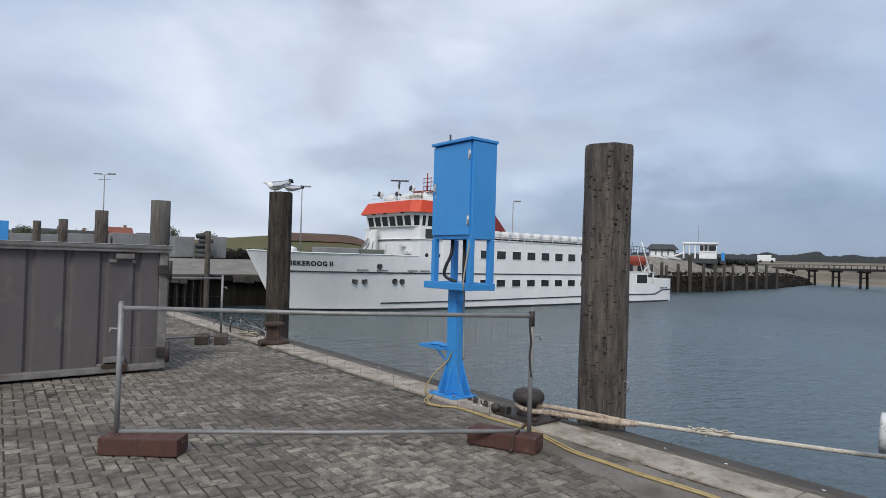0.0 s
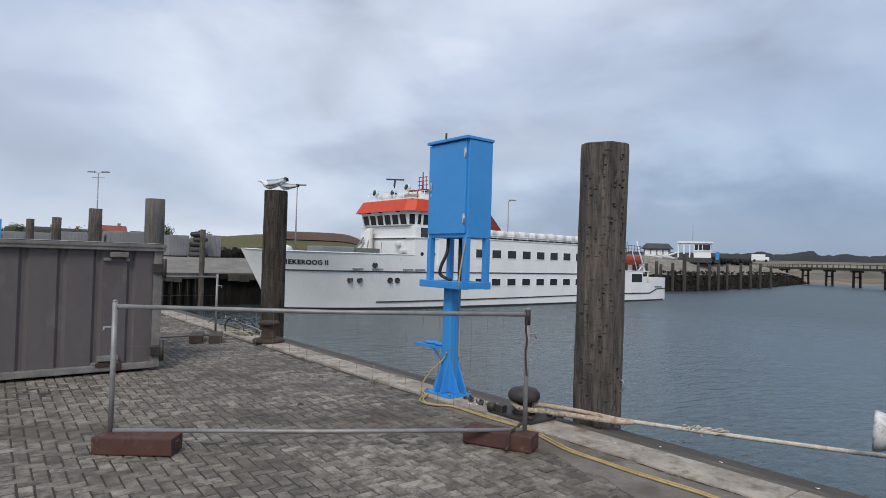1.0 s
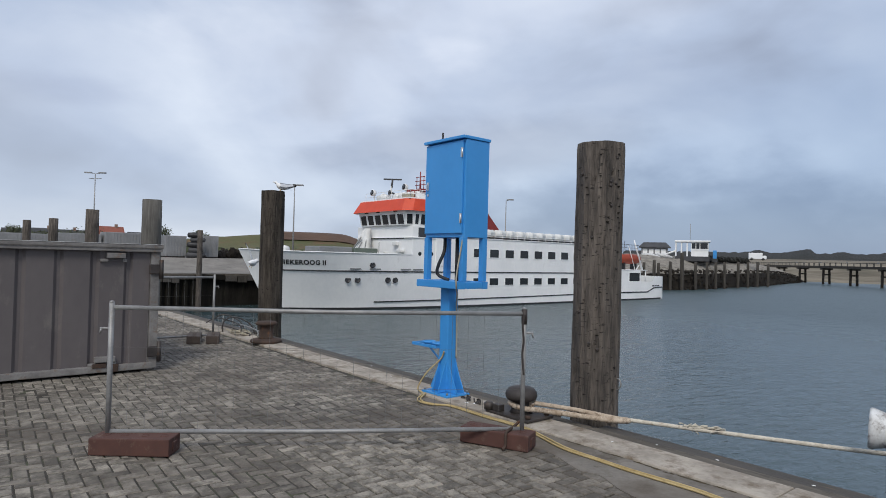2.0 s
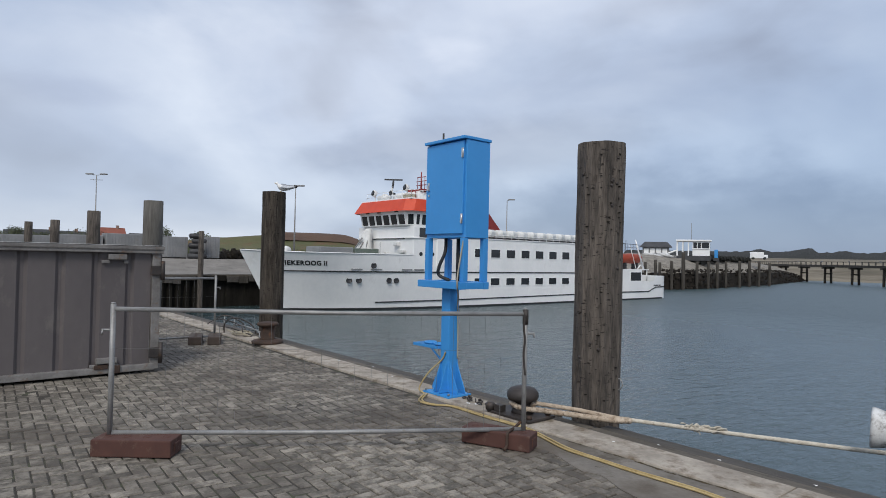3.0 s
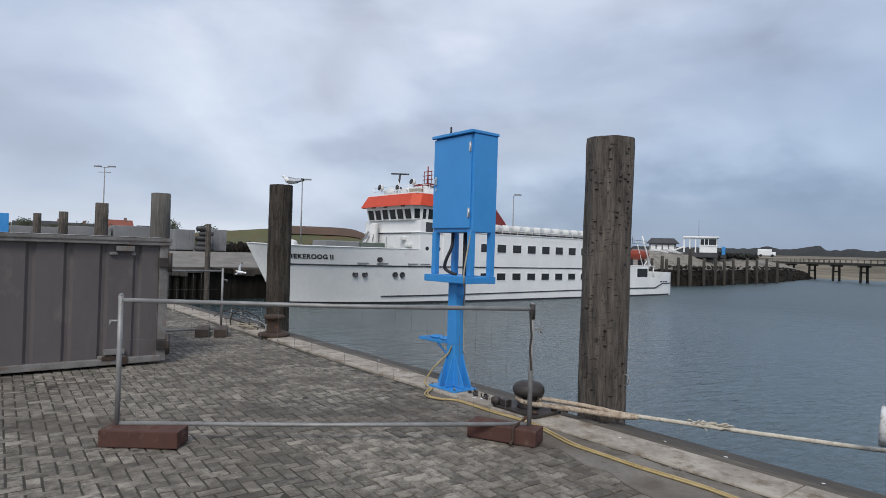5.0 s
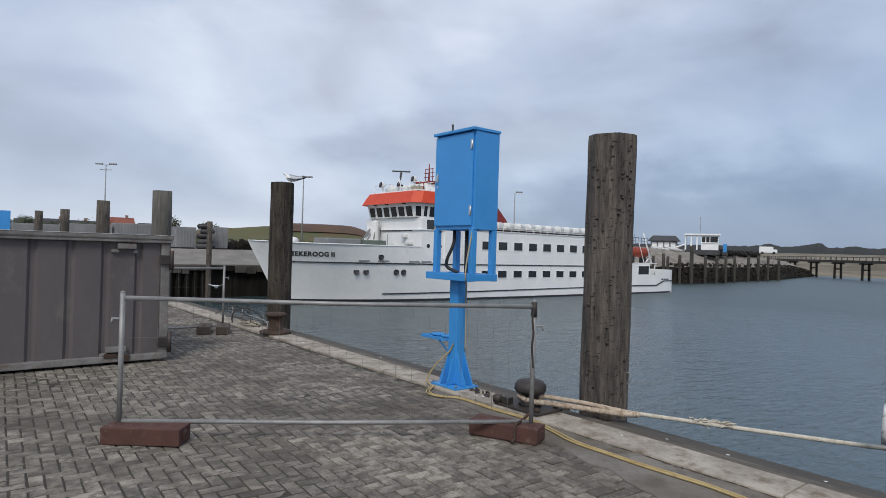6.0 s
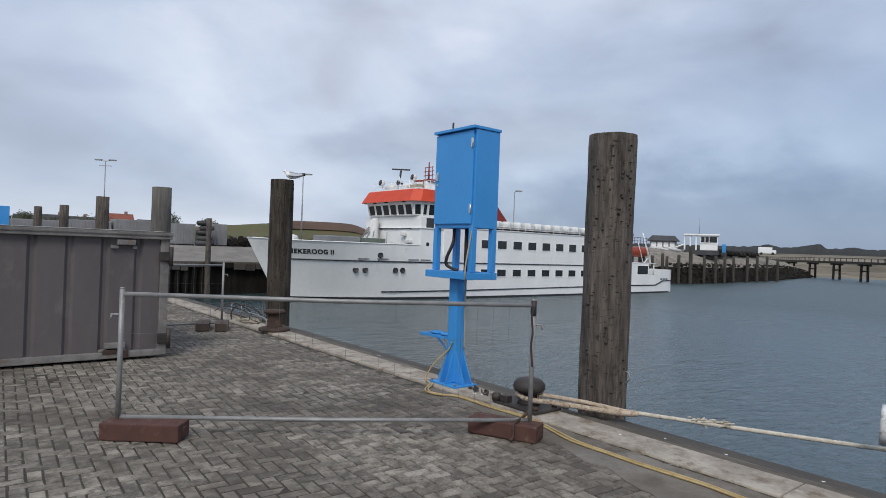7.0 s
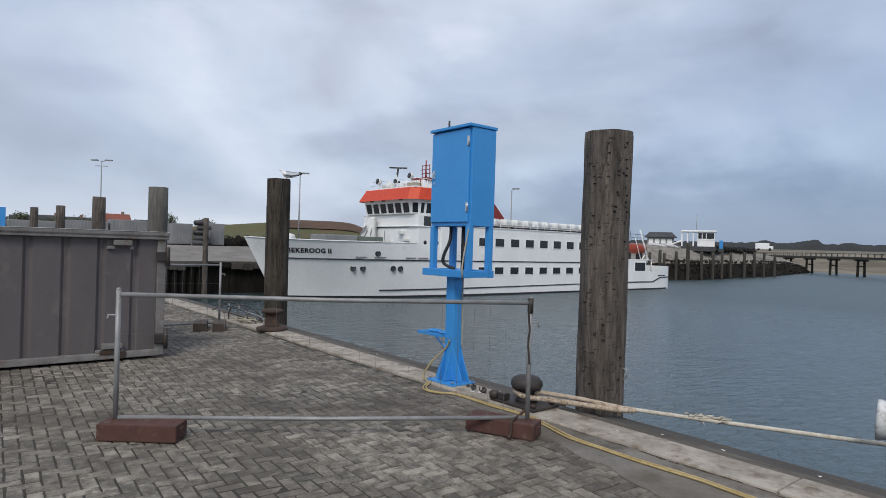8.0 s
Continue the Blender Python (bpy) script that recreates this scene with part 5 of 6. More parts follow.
    for x, y, z, l in ((30.4, 44.9, 6.85, 1.5), (30.5, 43.0, 6.8, 0.7)):
        part("roof_canister", lathe(B(), [(0.12, -l / 2), (0.24, -l / 2 + 0.06), (0.24, l / 2 - 0.06), (0.12, l / 2)], (0, 0, 0), 14, Matrix.Translation((x, y, z)) @ pose(0, 0, 0, 90)), M_TARP, s, "white canister on the wheelhouse roof")
    part("roof_locker", box(B(), 30.4, 31.2, 41.3, 42.1, 6.60, 7.05, 0.05), M_BEIGE, s, "beige locker on the wheelhouse roof")
    part("horn", lathe(B(), [(0.08, 0), (0.10, 0.3), (0.22, 0.5), (0.20, 0.5), (0.004, 0.3)], (0, 0, 0), 12, Matrix.Translation((30.6, 43.5, 7.15)) @ pose(0, 0, 0, 0, -85)), M_SLATE, s)
    # funnel with a raked edge
    bm = B()
    for pts in ([(36.4, 3.5), (41.5, 3.5), (41.2, 4.55), (39.8, 5.9), (36.4, 6.7)],):
        l = [bm.verts.new((x, 41.2, z)) for x, z in pts]
        r = [bm.verts.new((x, 46.8, z)) for x, z in pts]
        bm.faces.new(l[::-1])
        bm.faces.new(r)
        for i in range(5):
            bm.faces.new((l[i], l[(i + 1) % 5], r[(i + 1) % 5], r[i]))
    part("funnel", bm, M_RED, s, "dark red raked funnel casing")
    # life rafts on their rack
    for k in range(12):
        x = 38.9 + k * 1.42
        m = Matrix.Translation((x, y0 + 0.5, 4.03)) @ pose(0, 0, 0, 0, 90)
        r = part("life_raft", lathe(B(), [(0.14, -0.62), (0.29, -0.58), (0.33, -0.5), (0.33, -0.05), (0.35, -0.04), (0.35, 0.04), (0.33, 0.05), (0.33, 0.5), (0.29, 0.58), (0.14, 0.62)], (0, 0, 0), 16, m), M_TARP, s, "white life-raft canister")
        # cradles in black, which also draws the line of shadow beneath the rafts
        for d in (-0.4, 0.4):
            part("cradle", box(B(), x + d - 0.04, x + d + 0.04, y0 + 0.14, y0 + 0.86, 3.50, 3.70), M_BLACK, r)
    bm = B()
    for k in range(20):
        box(bm, 38.3 + k, 38.33 + k, y0 + 0.02, y0 + 0.05, 3.5, 3.86)
    tube(bm, [(38.2, y0 + 0.04, 3.86), (57.6, y0 + 0.04, 3.86)], 0.025, 6)
    tube(bm, [(38.2, y0 + 0.04, 3.68), (57.6, y0 + 0.04, 3.68)], 0.02, 6)
    part("deck_rail", bm, M_WHITE, s)
    # hull fittings
    for x, z in ((24.55, -0.23), (25.3, -0.23), (27.85, -0.23), (28.5, -0.23), (26.3, 0.95)):
        y = SHIP_Y - half_breadth(x, z)
        slope = math.degrees(math.atan2(half_breadth(x + .2, z) - half_breadth(x - .2, z), 0.4))
        m = Matrix.Translation((x, y + 0.04, z)) @ pose(0, 0, 0, 0, 0, -slope) @ pose(0, 0, 0, 82)
        part("porthole", lathe(B(), [(0.23, 0), (0.23, 0.10), (0.18, 0.105), (0.17, 0.09), (0.004, 0.09)], (0, 0, 0), 18, m), M_BLACK, hull, "round dark porthole")
    for x in (25.0, 26.6, 29.4, 30.6):
        y = SHIP_Y - half_breadth(x, 0.66)
        part("fairlead", box(B(), x - 0.5, x + 0.5, y - 0.05, y + 0.1, 0.60, 0.70, 0.02), M_GREYBOX, hull)
    part("anchor_pocket", box(B(), 18.72, 18.95, 42.55, 42.8, 0.35, 0.5, 0.02), M_TARP, hull)
    fy = SHIP_Y - half_breadth(19.62, -0.55) - 0.16
    part("tyre_fender", lathe(B(), [(0.16, -0.5), (0.21, -0.46), (0.22, 0), (0.21, 0.46), (0.16, 0.5)], (19.62, fy, -0.5), 14), M_RUBBER, s, "black rubber fender")
    # foredeck gear
    bm = B()
    lathe(bm, [(0.05, -0.3), (0.35, -0.28), (0.42, 0), (0.35, 0.28), (0.05, 0.3)], (0, 0, 0), 18, Matrix.Translation((20.6, 43.6, 1.9)) @ pose(0, 0, 0, 90, 0, 30))
    tube(bm, [(20.6, 43.6, 0.95), (20.6, 43.6, 1.6)], 0.12, 8)
    part("windlass", bm, M_TARP, s)
    part("winch_box", box(B(), 23.0, 26.0, 42.6, 45.0, 0.95, 2.35, 0.08), M_GREYBOX, s, "grey winch housing")
    part("hatch", box(B(), 26.3, 28.6, 42.8, 45.6, 0.95, 2.30, 0.06), M_DECK, s, "dark green hatch")
    bm = B()
    rows = []
    for i in range(13):                         # canvas drawn over leaning anchor and crane gear, in folds
        t = i / 12
        z, ya, yb = 1.0 + 3.1 * t, 45.2 + 0.25 * t, 47.8 - 1.75 * t
        front, rear = 28.55 + 0.75 * t, 29.45 + 0.18 * t
        row = []
        for x, y in [(front, ya + (yb - ya) * k / 8) for k in range(9)] + [(rear, yb - (yb - ya) * k / 8) for k in range(9)]:
            f = 0.11 * math.sin(y * 9 + t * 3) + 0.10 * noise.noise(Vector((x, y * 2.3, z * 1.3)))
            row.append(bm.verts.new((x + (f if x == front else 0), y, z)))
        rows.append(row)
    skin(bm, rows)
    cover = part("covered_crane_gear", bm, M_TARP, s, "white canvas-covered anchor and crane gear leaning on the house")
    for a_, b_ in (((28.45, 46.9, 1.9), (28.95, 46.0, 3.3)), ((28.42, 46.2, 1.6), (28.9, 45.75, 2.9)), ((28.9, 45.32, 1.9), (29.35, 45.55, 4.0))):
        part("lashing", tube(B(), [a_, b_], 0.07, 6), M_GREYBOX, cover)
    # stern
    bm = B()
    box(bm, 58.0, 63.3, y0 + 0.06, y1 - 0.06, -0.75, 0.80, 0.05)
    part("stern_house", bm, M_WHITE, s)
    # dark framed pane stands in for the shaded open deck under the stern roof
    window_unit(s, 62.0, y0 + 0.055, 0.05, 2.1, 0.96)
    for y in (y0 + 0.2, y1 - 0.2):
        part("roof_post", tube(B(), [(64.5, y, -0.5), (64.5, y, 0.8)], 0.07, 8), M_WHITE, s)
    part("deck_winch", lathe(B(), [(0.3, -0.75), (0.3, -0.3), (0.45, -0.25), (0.45, -0.1), (0.2, 0.0), (0.2, 0.3), (0.4, 0.35), (0.4, 0.45)], (63.2, y0 + 1.3, 0), 14), M_GREYBOX, s, "grey deck winch")
    part("stern_roof", box(B(), 57.9, 64.7, y0 + 0.04, y1 - 0.1, 0.80, 0.88, 0.02), M_WHITE, s)
    m = Matrix.Translation((62.5, y0 + 1.2, 2.12)) @ pose(0, 0, 0, 0, 90)
    part("rescue_boat", lathe(B(), [(0.05, -2.3), (0.35, -2.0), (0.55, -1.2), (0.6, 0), (0.55, 1.4), (0.45, 1.9), (0.05, 2.0)], (0, 0, 0), 16, m), M_RESCUE, s, "orange rescue boat on the stern deck")
    for x in (61.2, 63.5):
        part("boat_cradle", box(B(), x - 0.08, x + 0.08, y0 + 0.8, y0 + 1.6, 0.88, 1.6), M_BLACK, s)
    bm = B()
    tube(bm, [(64.4, y0 + 0.6, 0.88), (62.8, y0 + 0.7, 4.3)], 0.12, 8, 0.07)
    tube(bm, [(62.9, y0 + 0.6, 0.9), (61.7, y0 + 0.7, 3.6)], 0.05, 6)
    for d in (0, 0.5, 1.0):
        tube(bm, [(63.0 + d * 0.2, y0 + 0.5, 0.9 + 0.2 * d), (63.6, y0 + 0.5, 1.4)], 0.06, 6)
    part("davit", bm, M_WHITE, s, "white davit")
    bm = B()
    for k in range(8):
        tube(bm, [(58.6 + k * 0.6, y0 + 0.2, 2.9), (58.6 + k * 0.6, y0 + 0.2, 3.8)], 0.02, 5)
    tube(bm, [(58.5, y0 + 0.2, 3.8), (63, y0 + 0.2, 3.7)], 0.025, 5)
    tube(bm, [(61.0, y0 + 0.9, 2.6), (61.2, y0 + 0.9, 4.2)], 0.03, 5)
    tube(bm, [(58.5, y0 + 0.2, 3.4), (62.8, y0 + 0.2, 3.35)], 0.02, 5)
    part("stern_rail", bm, M_BLACK, s)
    # the name on the bow, wrapped onto the plating
    def lettering(word, right, wide):
        fc = bpy.data.curves.new("name", "FONT")
        fc.body, fc.size, fc.align_x, fc.space_character = word, 0.47, "RIGHT", 1.14
        fc.offset = 0.022
        tmp = new("name", fc)
        me = bpy.data.meshes.new_from_object(tmp.evaluated_get(bpy.context.evaluated_depsgraph_get()))
        bpy.data.objects.remove(tmp)
        bm = B()
        bm.from_mesh(me)
        bmesh.ops.triangulate(bm, faces=bm.faces)
        k = wide / (max(v.co.x for v in bm.verts) - min(v.co.x for v in bm.verts))
        for v in bm.verts:                      # upright on the flared plating
            z = 0.90 + v.co.y
            x = right + v.co.x * k - 0.30 * v.co.y
            v.co = (x, SHIP_Y - half_breadth(x, z) - 0.025, z)
        tagged(part("name_lettering", bm, M_BLACK, hull, "dark ship's name lettered on the bow"), kind="stuff")
    lettering("SPIEKEROOG", 22.24, 2.84)
    lettering("II", 22.66, 0.24)


# ---- the opposite quay and beyond ----
def build_far_things():
    for k, (x, y, w, d, h, lab) in enumerate(((19.2, 66.0, 2.05, 5.0, 2.25, "grey ribbed transport container"), (22.9, 66.3, 1.5, 2.2, 2.4, "pale grey steel cabin"), (15.6, 70, 4.4, 2.5, 2.45, "grey transport container"), (11.0, 70.6, 4.4, 2.5, 2.2, "weathered grey transport container"),
                                              (6.6, 70, 3.9, 2.5, 2.0, "grey transport container"), (2.6, 70.4, 3.6, 2.5, 1.85, "grey transport container"), (-1.6, 70, 4.2, 2.5, 1.75, "weathered grey transport container"))):
        c = thing("container", (x, y, 1.0), lab + " on the opposite quay", "container", "containers on the far quay")
        z = 1.0
        part("body", box(B(), x - w / 2, x + w / 2, y, y + d, z + 0.12, z + h, 0.04), M_GREYBOX, c)
        n = int(w / 0.3)
        for i in range(n):
            part("rib", box(B(), x - w / 2 + 0.12 + i * (w - 0.2) / n, x - w / 2 + 0.22 + i * (w - 0.2) / n, y - 0.05, y, z + 0.2, z + h - 0.1), M_GREYBOX, c)
        part("skid", box(B(), x - w / 2 + 0.1, x + w / 2 - 0.1, y + 0.1, y + d - 0.1, z, z + 0.12), M_IRON, c)
    st = thing("bundle_stack", (20.7, 65, 1.0), "stack of dark rolled net bundles on the opposite quay", "bundles")
    for i, (dx, z, r) in enumerate(((-0.22, 1.28, 0.30), (0.25, 1.26, 0.28), (0.0, 1.80, 0.30), (-0.15, 2.36, 0.29), (0.2, 2.88, 0.27), (-0.1, 3.38, 0.27))):
        part("bundle", lathe(B(), [(0.06, -0.75), (r * 0.9, -0.65), (r, -0.2), (r * 0.94, 0.25), (r * 0.85, 0.65), (0.06, 0.75)], (0, 0, 0), 12, Matrix.Translation((20.98 + dx, 65.4, z)) @ pose(0, 0, 0, 90, 0, 70)), M_BLACK if i % 2 else M_SLATE, st)
    # second blue cabinet
    c = thing("power_cabinet", (2.8, 47.5, 0), "blue steel shore-power cabinet far along the quay", "power cabinet")
    part("body", box(B(), 2.5, 3.05, 47.2, 47.7, 1.9, 3.30, 0.02), M_BLUE, c)
    part("column", box(B(), 2.7, 2.87, 47.35, 47.52, -0.07, 1.9, 0.01), M_BLUE, c)
    # lamp masts
    for x, y, h, two, lab in ((15.6, 88.6, 10.3, True, "tall two-armed"), (31.0, 63.5, 8.4, False, "slim single-armed"), (57.5, 56.2, 9.5, False, "slim single-armed")):
        z = 1.0 if y > 64 else 0.9 if y > 60 else -0.1
        l = thing("street_lamp", (x, y, z), lab + " grey harbour lamp mast", "street lamp", "harbour lamp masts")
        part("pole", tube(B(), [(x, y, z - 0.1), (x, y, z + h * 0.45), (x, y, z + h)], 0.11, 10, 0.05), M_STEEL, l)
        rv = Vector((0.775, -0.632, 0))
        for sg_ in ((-1, 1) if two else (1,)):
            bm = B()
            a = Vector((x, y, z + h))
            tube(bm, [a, a + rv * (sg_ * (0.9 if two else 0.5)) + Vector((0, 0, 0.12))], 0.035, 6)
            part("arm", bm, M_STEEL, l)
            e = a + rv * (sg_ * (0.9 if two else 0.55)) + Vector((0, 0, 0.14))
            m = Matrix.Translation(e) @ pose(0, 0, 0, 0, 0, -39.2)
            part("lantern", box(B(), -0.45, 0.45, -0.16, 0.16, -0.07, 0.09, 0.03, m), M_GREYBOX, l)
        if two:
            bm = B()
            tube(bm, [Vector((x, y, z + h - 0.6)) - rv * 0.8, Vector((x, y, z + h - 0.6)) + rv * 0.8], 0.04, 6)
            tube(bm, [Vector((x, y, z + 4.6)), Vector((x, y, z + 4.6)) + rv * 0.7], 0.05, 6)
            part("crossbar", bm, M_STEEL, l)
    # village houses behind the dike
    rng = random.Random(5)
    for x, y, w, h, roof in ((38.9, 194, 6.6, 8.4, M_TILE), (28.5, 196, 8, 7.0, M_SLATE), (17.5, 198, 7, 6.9, M_SLATE), (8.0, 200, 9, 6.6, M_SLATE), (-4.0, 200, 9, 6.2, M_SLATE), (46.5, 192, 6, 7.0, M_SLATE), (23.0, 197, 5, 7.2, M_SLATE)):
        hs = thing("house", (x, y, 1.2), "village house with a %s roof" % ("red tiled" if roof is M_TILE else "dark"), "house", "village houses")
        e = 1.2 + (h - 1.2) * 0.5
        part("wall", box(B(), x - w / 2, x + w / 2, y, y + 7, 1.0, e), M_BRICK, hs)
        bm = B()
        pr = [[bm.verts.new((xx, yy, zz)) for yy, zz in ((y - 0.4, e - 0.1), (y + 3.5, h), (y + 7.4, e - 0.1))] for xx in (x - w / 2 - 0.3, x + w / 2 + 0.3)]
        bm.faces.new(pr[0])
        bm.faces.new(pr[1][::-1])
        for i in range(3):
            bm.faces.new((pr[0][i], pr[1][i], pr[1][(i + 1) % 3], pr[0][(i + 1) % 3]))
        rf = part("roof", bm, roof, hs)
        part("chimney", box(B(), x + w * 0.2, x + w * 0.2 + 0.7, y + 3.1, y + 3.9, h - 0.6, h + 0.7), M_BRICK, rf)
        for i in range(3):
            part("window", box(B(), x - w * 0.35 + i * w * 0.3, x - w * 0.35 + i * w * 0.3 + 1.0, y - 0.03, y, 2.2, 3.5), M_GLASS, hs)

    def tree(x, y, z, h, w, seed):
        r = random.Random(seed)
        t = thing("tree", (x, y, z), "low wind-bent tree with a ragged dark crown", "tree", "trees by the village")
        bm = B()
        tube(bm, [(x, y, z - 0.2), (x + 0.1, y, z + h * 0.35), (x + 0.3, y, z + h * 0.6)], h * 0.035, 7, h * 0.018)
        for i in range(5):
            a = r.uniform(0, 6.28)
            tube(bm, [(x + 0.2, y, z + h * (0.3 + 0.06 * i)), (x + math.cos(a) * w * 0.35, y + math.sin(a) * w * 0.35, z + h * (0.6 + 0.07 * i))], h * 0.014, 5, h * 0.005)
        part("trunk", bm, M_BARK, t)
        bm = B()
        cl = [(x + r.uniform(-.38, .38) * w, y + r.uniform(-.3, .3) * w, z + h * r.uniform(0.4, 0.9), r.uniform(.12, .26) * w) for _ in range(16)]
        for _ in range(900):
            cx, cy, cz, cr = r.choice(cl)
            p = Vector((r.gauss(0, 1), r.gauss(0, 1), r.gauss(0, 0.8))).normalized() * cr * r.uniform(0.5, 1.1) + Vector((cx, cy, cz))
            u = Vector((r.uniform(-1, 1), r.uniform(-1, 1), r.uniform(-1, 1))).normalized() * 0.20
            v = u.orthogonal().normalized() * 0.13
            bm.faces.new([bm.verts.new(q) for q in (p - u, p + v, p + u, p - v)])
        part("crown", bm, M_LEAF, t)
    for k in range(26):
        x = -16 + k * 2.15 + rng.uniform(-1, 1)
        tree(x, rng.uniform(168, 182), 1.1, rng.uniform(4.2, 5.4), rng.uniform(5, 9), 40 + k)
    tree(42.5, 160, 1.1, 7.0, 5, 91)
    tree(49, 150, 1.1, 5.2, 5, 92)
    bm = B()
    rs = random.Random(31)
    for i in range(420):
        u = rs.random()
        x, y = 36 + 46 * u + rs.uniform(-1, 1), 125 - 18 * u + rs.uniform(-6, 8)
        q = rs.uniform(0.3, 1.0)
        bmesh.ops.create_icosphere(bm, subdivisions=1, radius=q, matrix=Matrix.Translation((x, y, 1.2 + q * 0.4)) @ pose(0, 0, 0, rs.uniform(0, 90), rs.uniform(0, 90), 0) @ Matrix.Diagonal((1.5, 1.1, 0.8, 1)))
    for v in bm.verts:
        v.co += Vector((noise.noise(v.co * 2.1), noise.noise(v.co * 2.3), noise.noise(v.co * 1.9))) * 0.35
    solo("scrub", bm, M_LEAF, "low dark scrub at the foot of the dike", "scrub", kind="stuff")
    # heap of dark stones and nets on the quay behind the bow
    r = random.Random(77)
    bm = B()
    for i in range(70):
        x, y = r.uniform(24.5, 29.5), r.uniform(68, 71)
        q = r.uniform(0.25, 0.55)
        bmesh.ops.create_icosphere(bm, subdivisions=1, radius=q, matrix=Matrix.Translation((x, y, 1.0 + q * 0.5 + r.uniform(0, 0.75) * (1 - abs(x - 27) / 3))) @ pose(0, 0, 0, r.uniform(0, 90), r.uniform(0, 90), 0) @ Matrix.Diagonal((1.3, 1, 0.7, 1)))
    solo("stone_heap", bm, M_WETSTONE, "heap of dark armour stones on the quay", "stones", kind="stuff")


def build_right_shore():
    # pavilion with a dark roof
    p = thing("pavilion", (115, 69, 3.3), "low white pavilion with a dark roof and panes painted white as if lit", "building")
    m = Matrix.Translation((115.8, 69.6, 3.2)) @ pose(0, 0, 0, 0, 0, -60)
    part("wall", box(B(), -2.6, 2.6, -2, 2, 0, 1.9, 0, m), M_GREYBOX, p)
    bm = B()
    a = [bm.verts.new(m @ Vector(v)) for v in ((-3.2, -2.6, 1.8), (3.2, -2.6, 1.8), (3.2, 2.6, 1.8), (-3.2, 2.6, 1.8))]
    b = [bm.verts.new(m @ Vector(v)) for v in ((-2.2, -1, 2.9), (2.2, -1, 2.9), (2.2, 1, 2.9), (-2.2, 1, 2.9))]
    for i in range(4):
        bm.faces.new((a[i], a[(i + 1) % 4], b[(i + 1) % 4], b[i]))
    bm.faces.new(b)
    bm.faces.new(a[::-1])
    part("roof", bm, M_SLATE, p)
    # the brightness of the panes is put into their white paint
    for i in range(4):
        part("window", box(B(), -2.3 + i * 1.2, -1.4 + i * 1.2, -2.04, -2.0, 0.5, 1.5, 0, m), M_WHITE, p)
    # harbour office like a wheelhouse
    c = thing("harbour_office", (110.5, 58.5, 3.3), "white cabin on posts with a flat overhanging roof", "building")
    m = Matrix.Translation((110.6, 58.6, 3.2)) @ pose(0, 0, 0, 0, 0, -62)
    part("cabin", box(B(), -0.2, 2.8, -1.6, 1.6, 0, 2.7, 0.05, m), M_WHITE, c)
    part("roof", box(B(), -3.1, 3.1, -1.9, 1.9, 2.7, 3.0, 0.08, m), M_WHITE, c)
    for x0, x1 in ((-0.05, 0.55), (0.68, 1.25), (1.38, 2.65)):
        part("window", box(B(), x0, x1, -1.64, -1.6, 1.45, 2.5, 0, m), M_GLASS, c)
    part("sill_band", box(B(), -0.25, 2.85, -1.72, -1.6, 1.25, 1.40, 0.02, m), M_WHITE, c)
    part("window", box(B(), 2.8, 2.84, -1.3, 1.3, 1.3, 2.4, 0, m), M_GLASS, c)
    for x in (-2.9, -1.9, -0.9):
        for y in (-1.5, 1.5):
            part("post", box(B(), x - 0.12, x + 0.12, y - 0.12, y + 0.12, -0.4, 2.7, 0, m), M_WHITE, c)
    bm = B()
    tube(bm, [m @ Vector((-3.0, -1.5, 1.0)), m @ Vector((-6, -1.5, -0.2))], 0.14, 6)
    tube(bm, [m @ Vector((-3.0, 1.5, 1.0)), m @ Vector((-6, 1.5, -0.2))], 0.14, 6)
    part("ramp_rail", bm, M_WHITE, c)
    part("plinth", box(B(), -3, 3, -1.7, 1.7, -0.9, 0.0, 0.05, m), M_SLATE, c)
    bm = B()
    tube(bm, [m @ Vector((-0.4, 0, 3)), m @ Vector((-0.4, 0, 6.2))], 0.05, 6)
    part("antenna", bm, M_STEEL, c)
    # blue box beside the office, small craft laid up and dark scrub along the crest
    bx = thing("switch_box", (113.6, 55.7, 2.9), "blue switch box standing beside the white cabin", "switch box")
    m2 = Matrix.Translation((113.4, 55.6, 2.7)) @ pose(0, 0, 0, 0, 0, -62)
    part("body", box(B(), -0.32, 0.32, -0.3, 0.3, 0.2, 1.75, 0.04, m2), M_BLUE, bx)
    part("plinth", box(B(), -0.5, 0.5, -0.45, 0.45, -0.4, 0.2, 0.03, m2), M_SLATE, bx)
    for x, y, a in ((104.5, 60.6, -20), (101.5, 61.6, -48)):
        bt = thing("dinghy", (x, y, 2.9), "pale dinghy laid up on the breakwater", "boat", "laid-up dinghies")
        mm = Matrix.Translation((x, y, 3.05)) @ pose(0, 0, 0, 0, 8, a)
        hull_ = B()
        skin(hull_, [ring(hull_, mm @ Vector((k, 0, 0)), (mm.to_3x3() @ Vector((0, 1, 0))), (mm.to_3x3() @ Vector((0, 0, 1))), 12, w, w * 0.55) for k, w in ((-1.8, 0.5), (-0.9, 0.75), (0.3, 0.75), (1.2, 0.5), (1.9, 0.08))])
        part("hull", hull_, M_HORN, bt)
        part("keel", box(B(), -1.7, 1.6, -0.04, 0.04, -0.55, -0.3, 0, mm), M_GREYBOX, bt)
    rs = random.Random(12)
    bm = B()
    for i in range(420):
        u = rs.random()
        x, y = 112.5 + 32 * u + rs.uniform(-1, 1), 57.0 + 6.5 * u + rs.uniform(-0.5, 3.5)
        q = rs.uniform(0.2, 0.55)
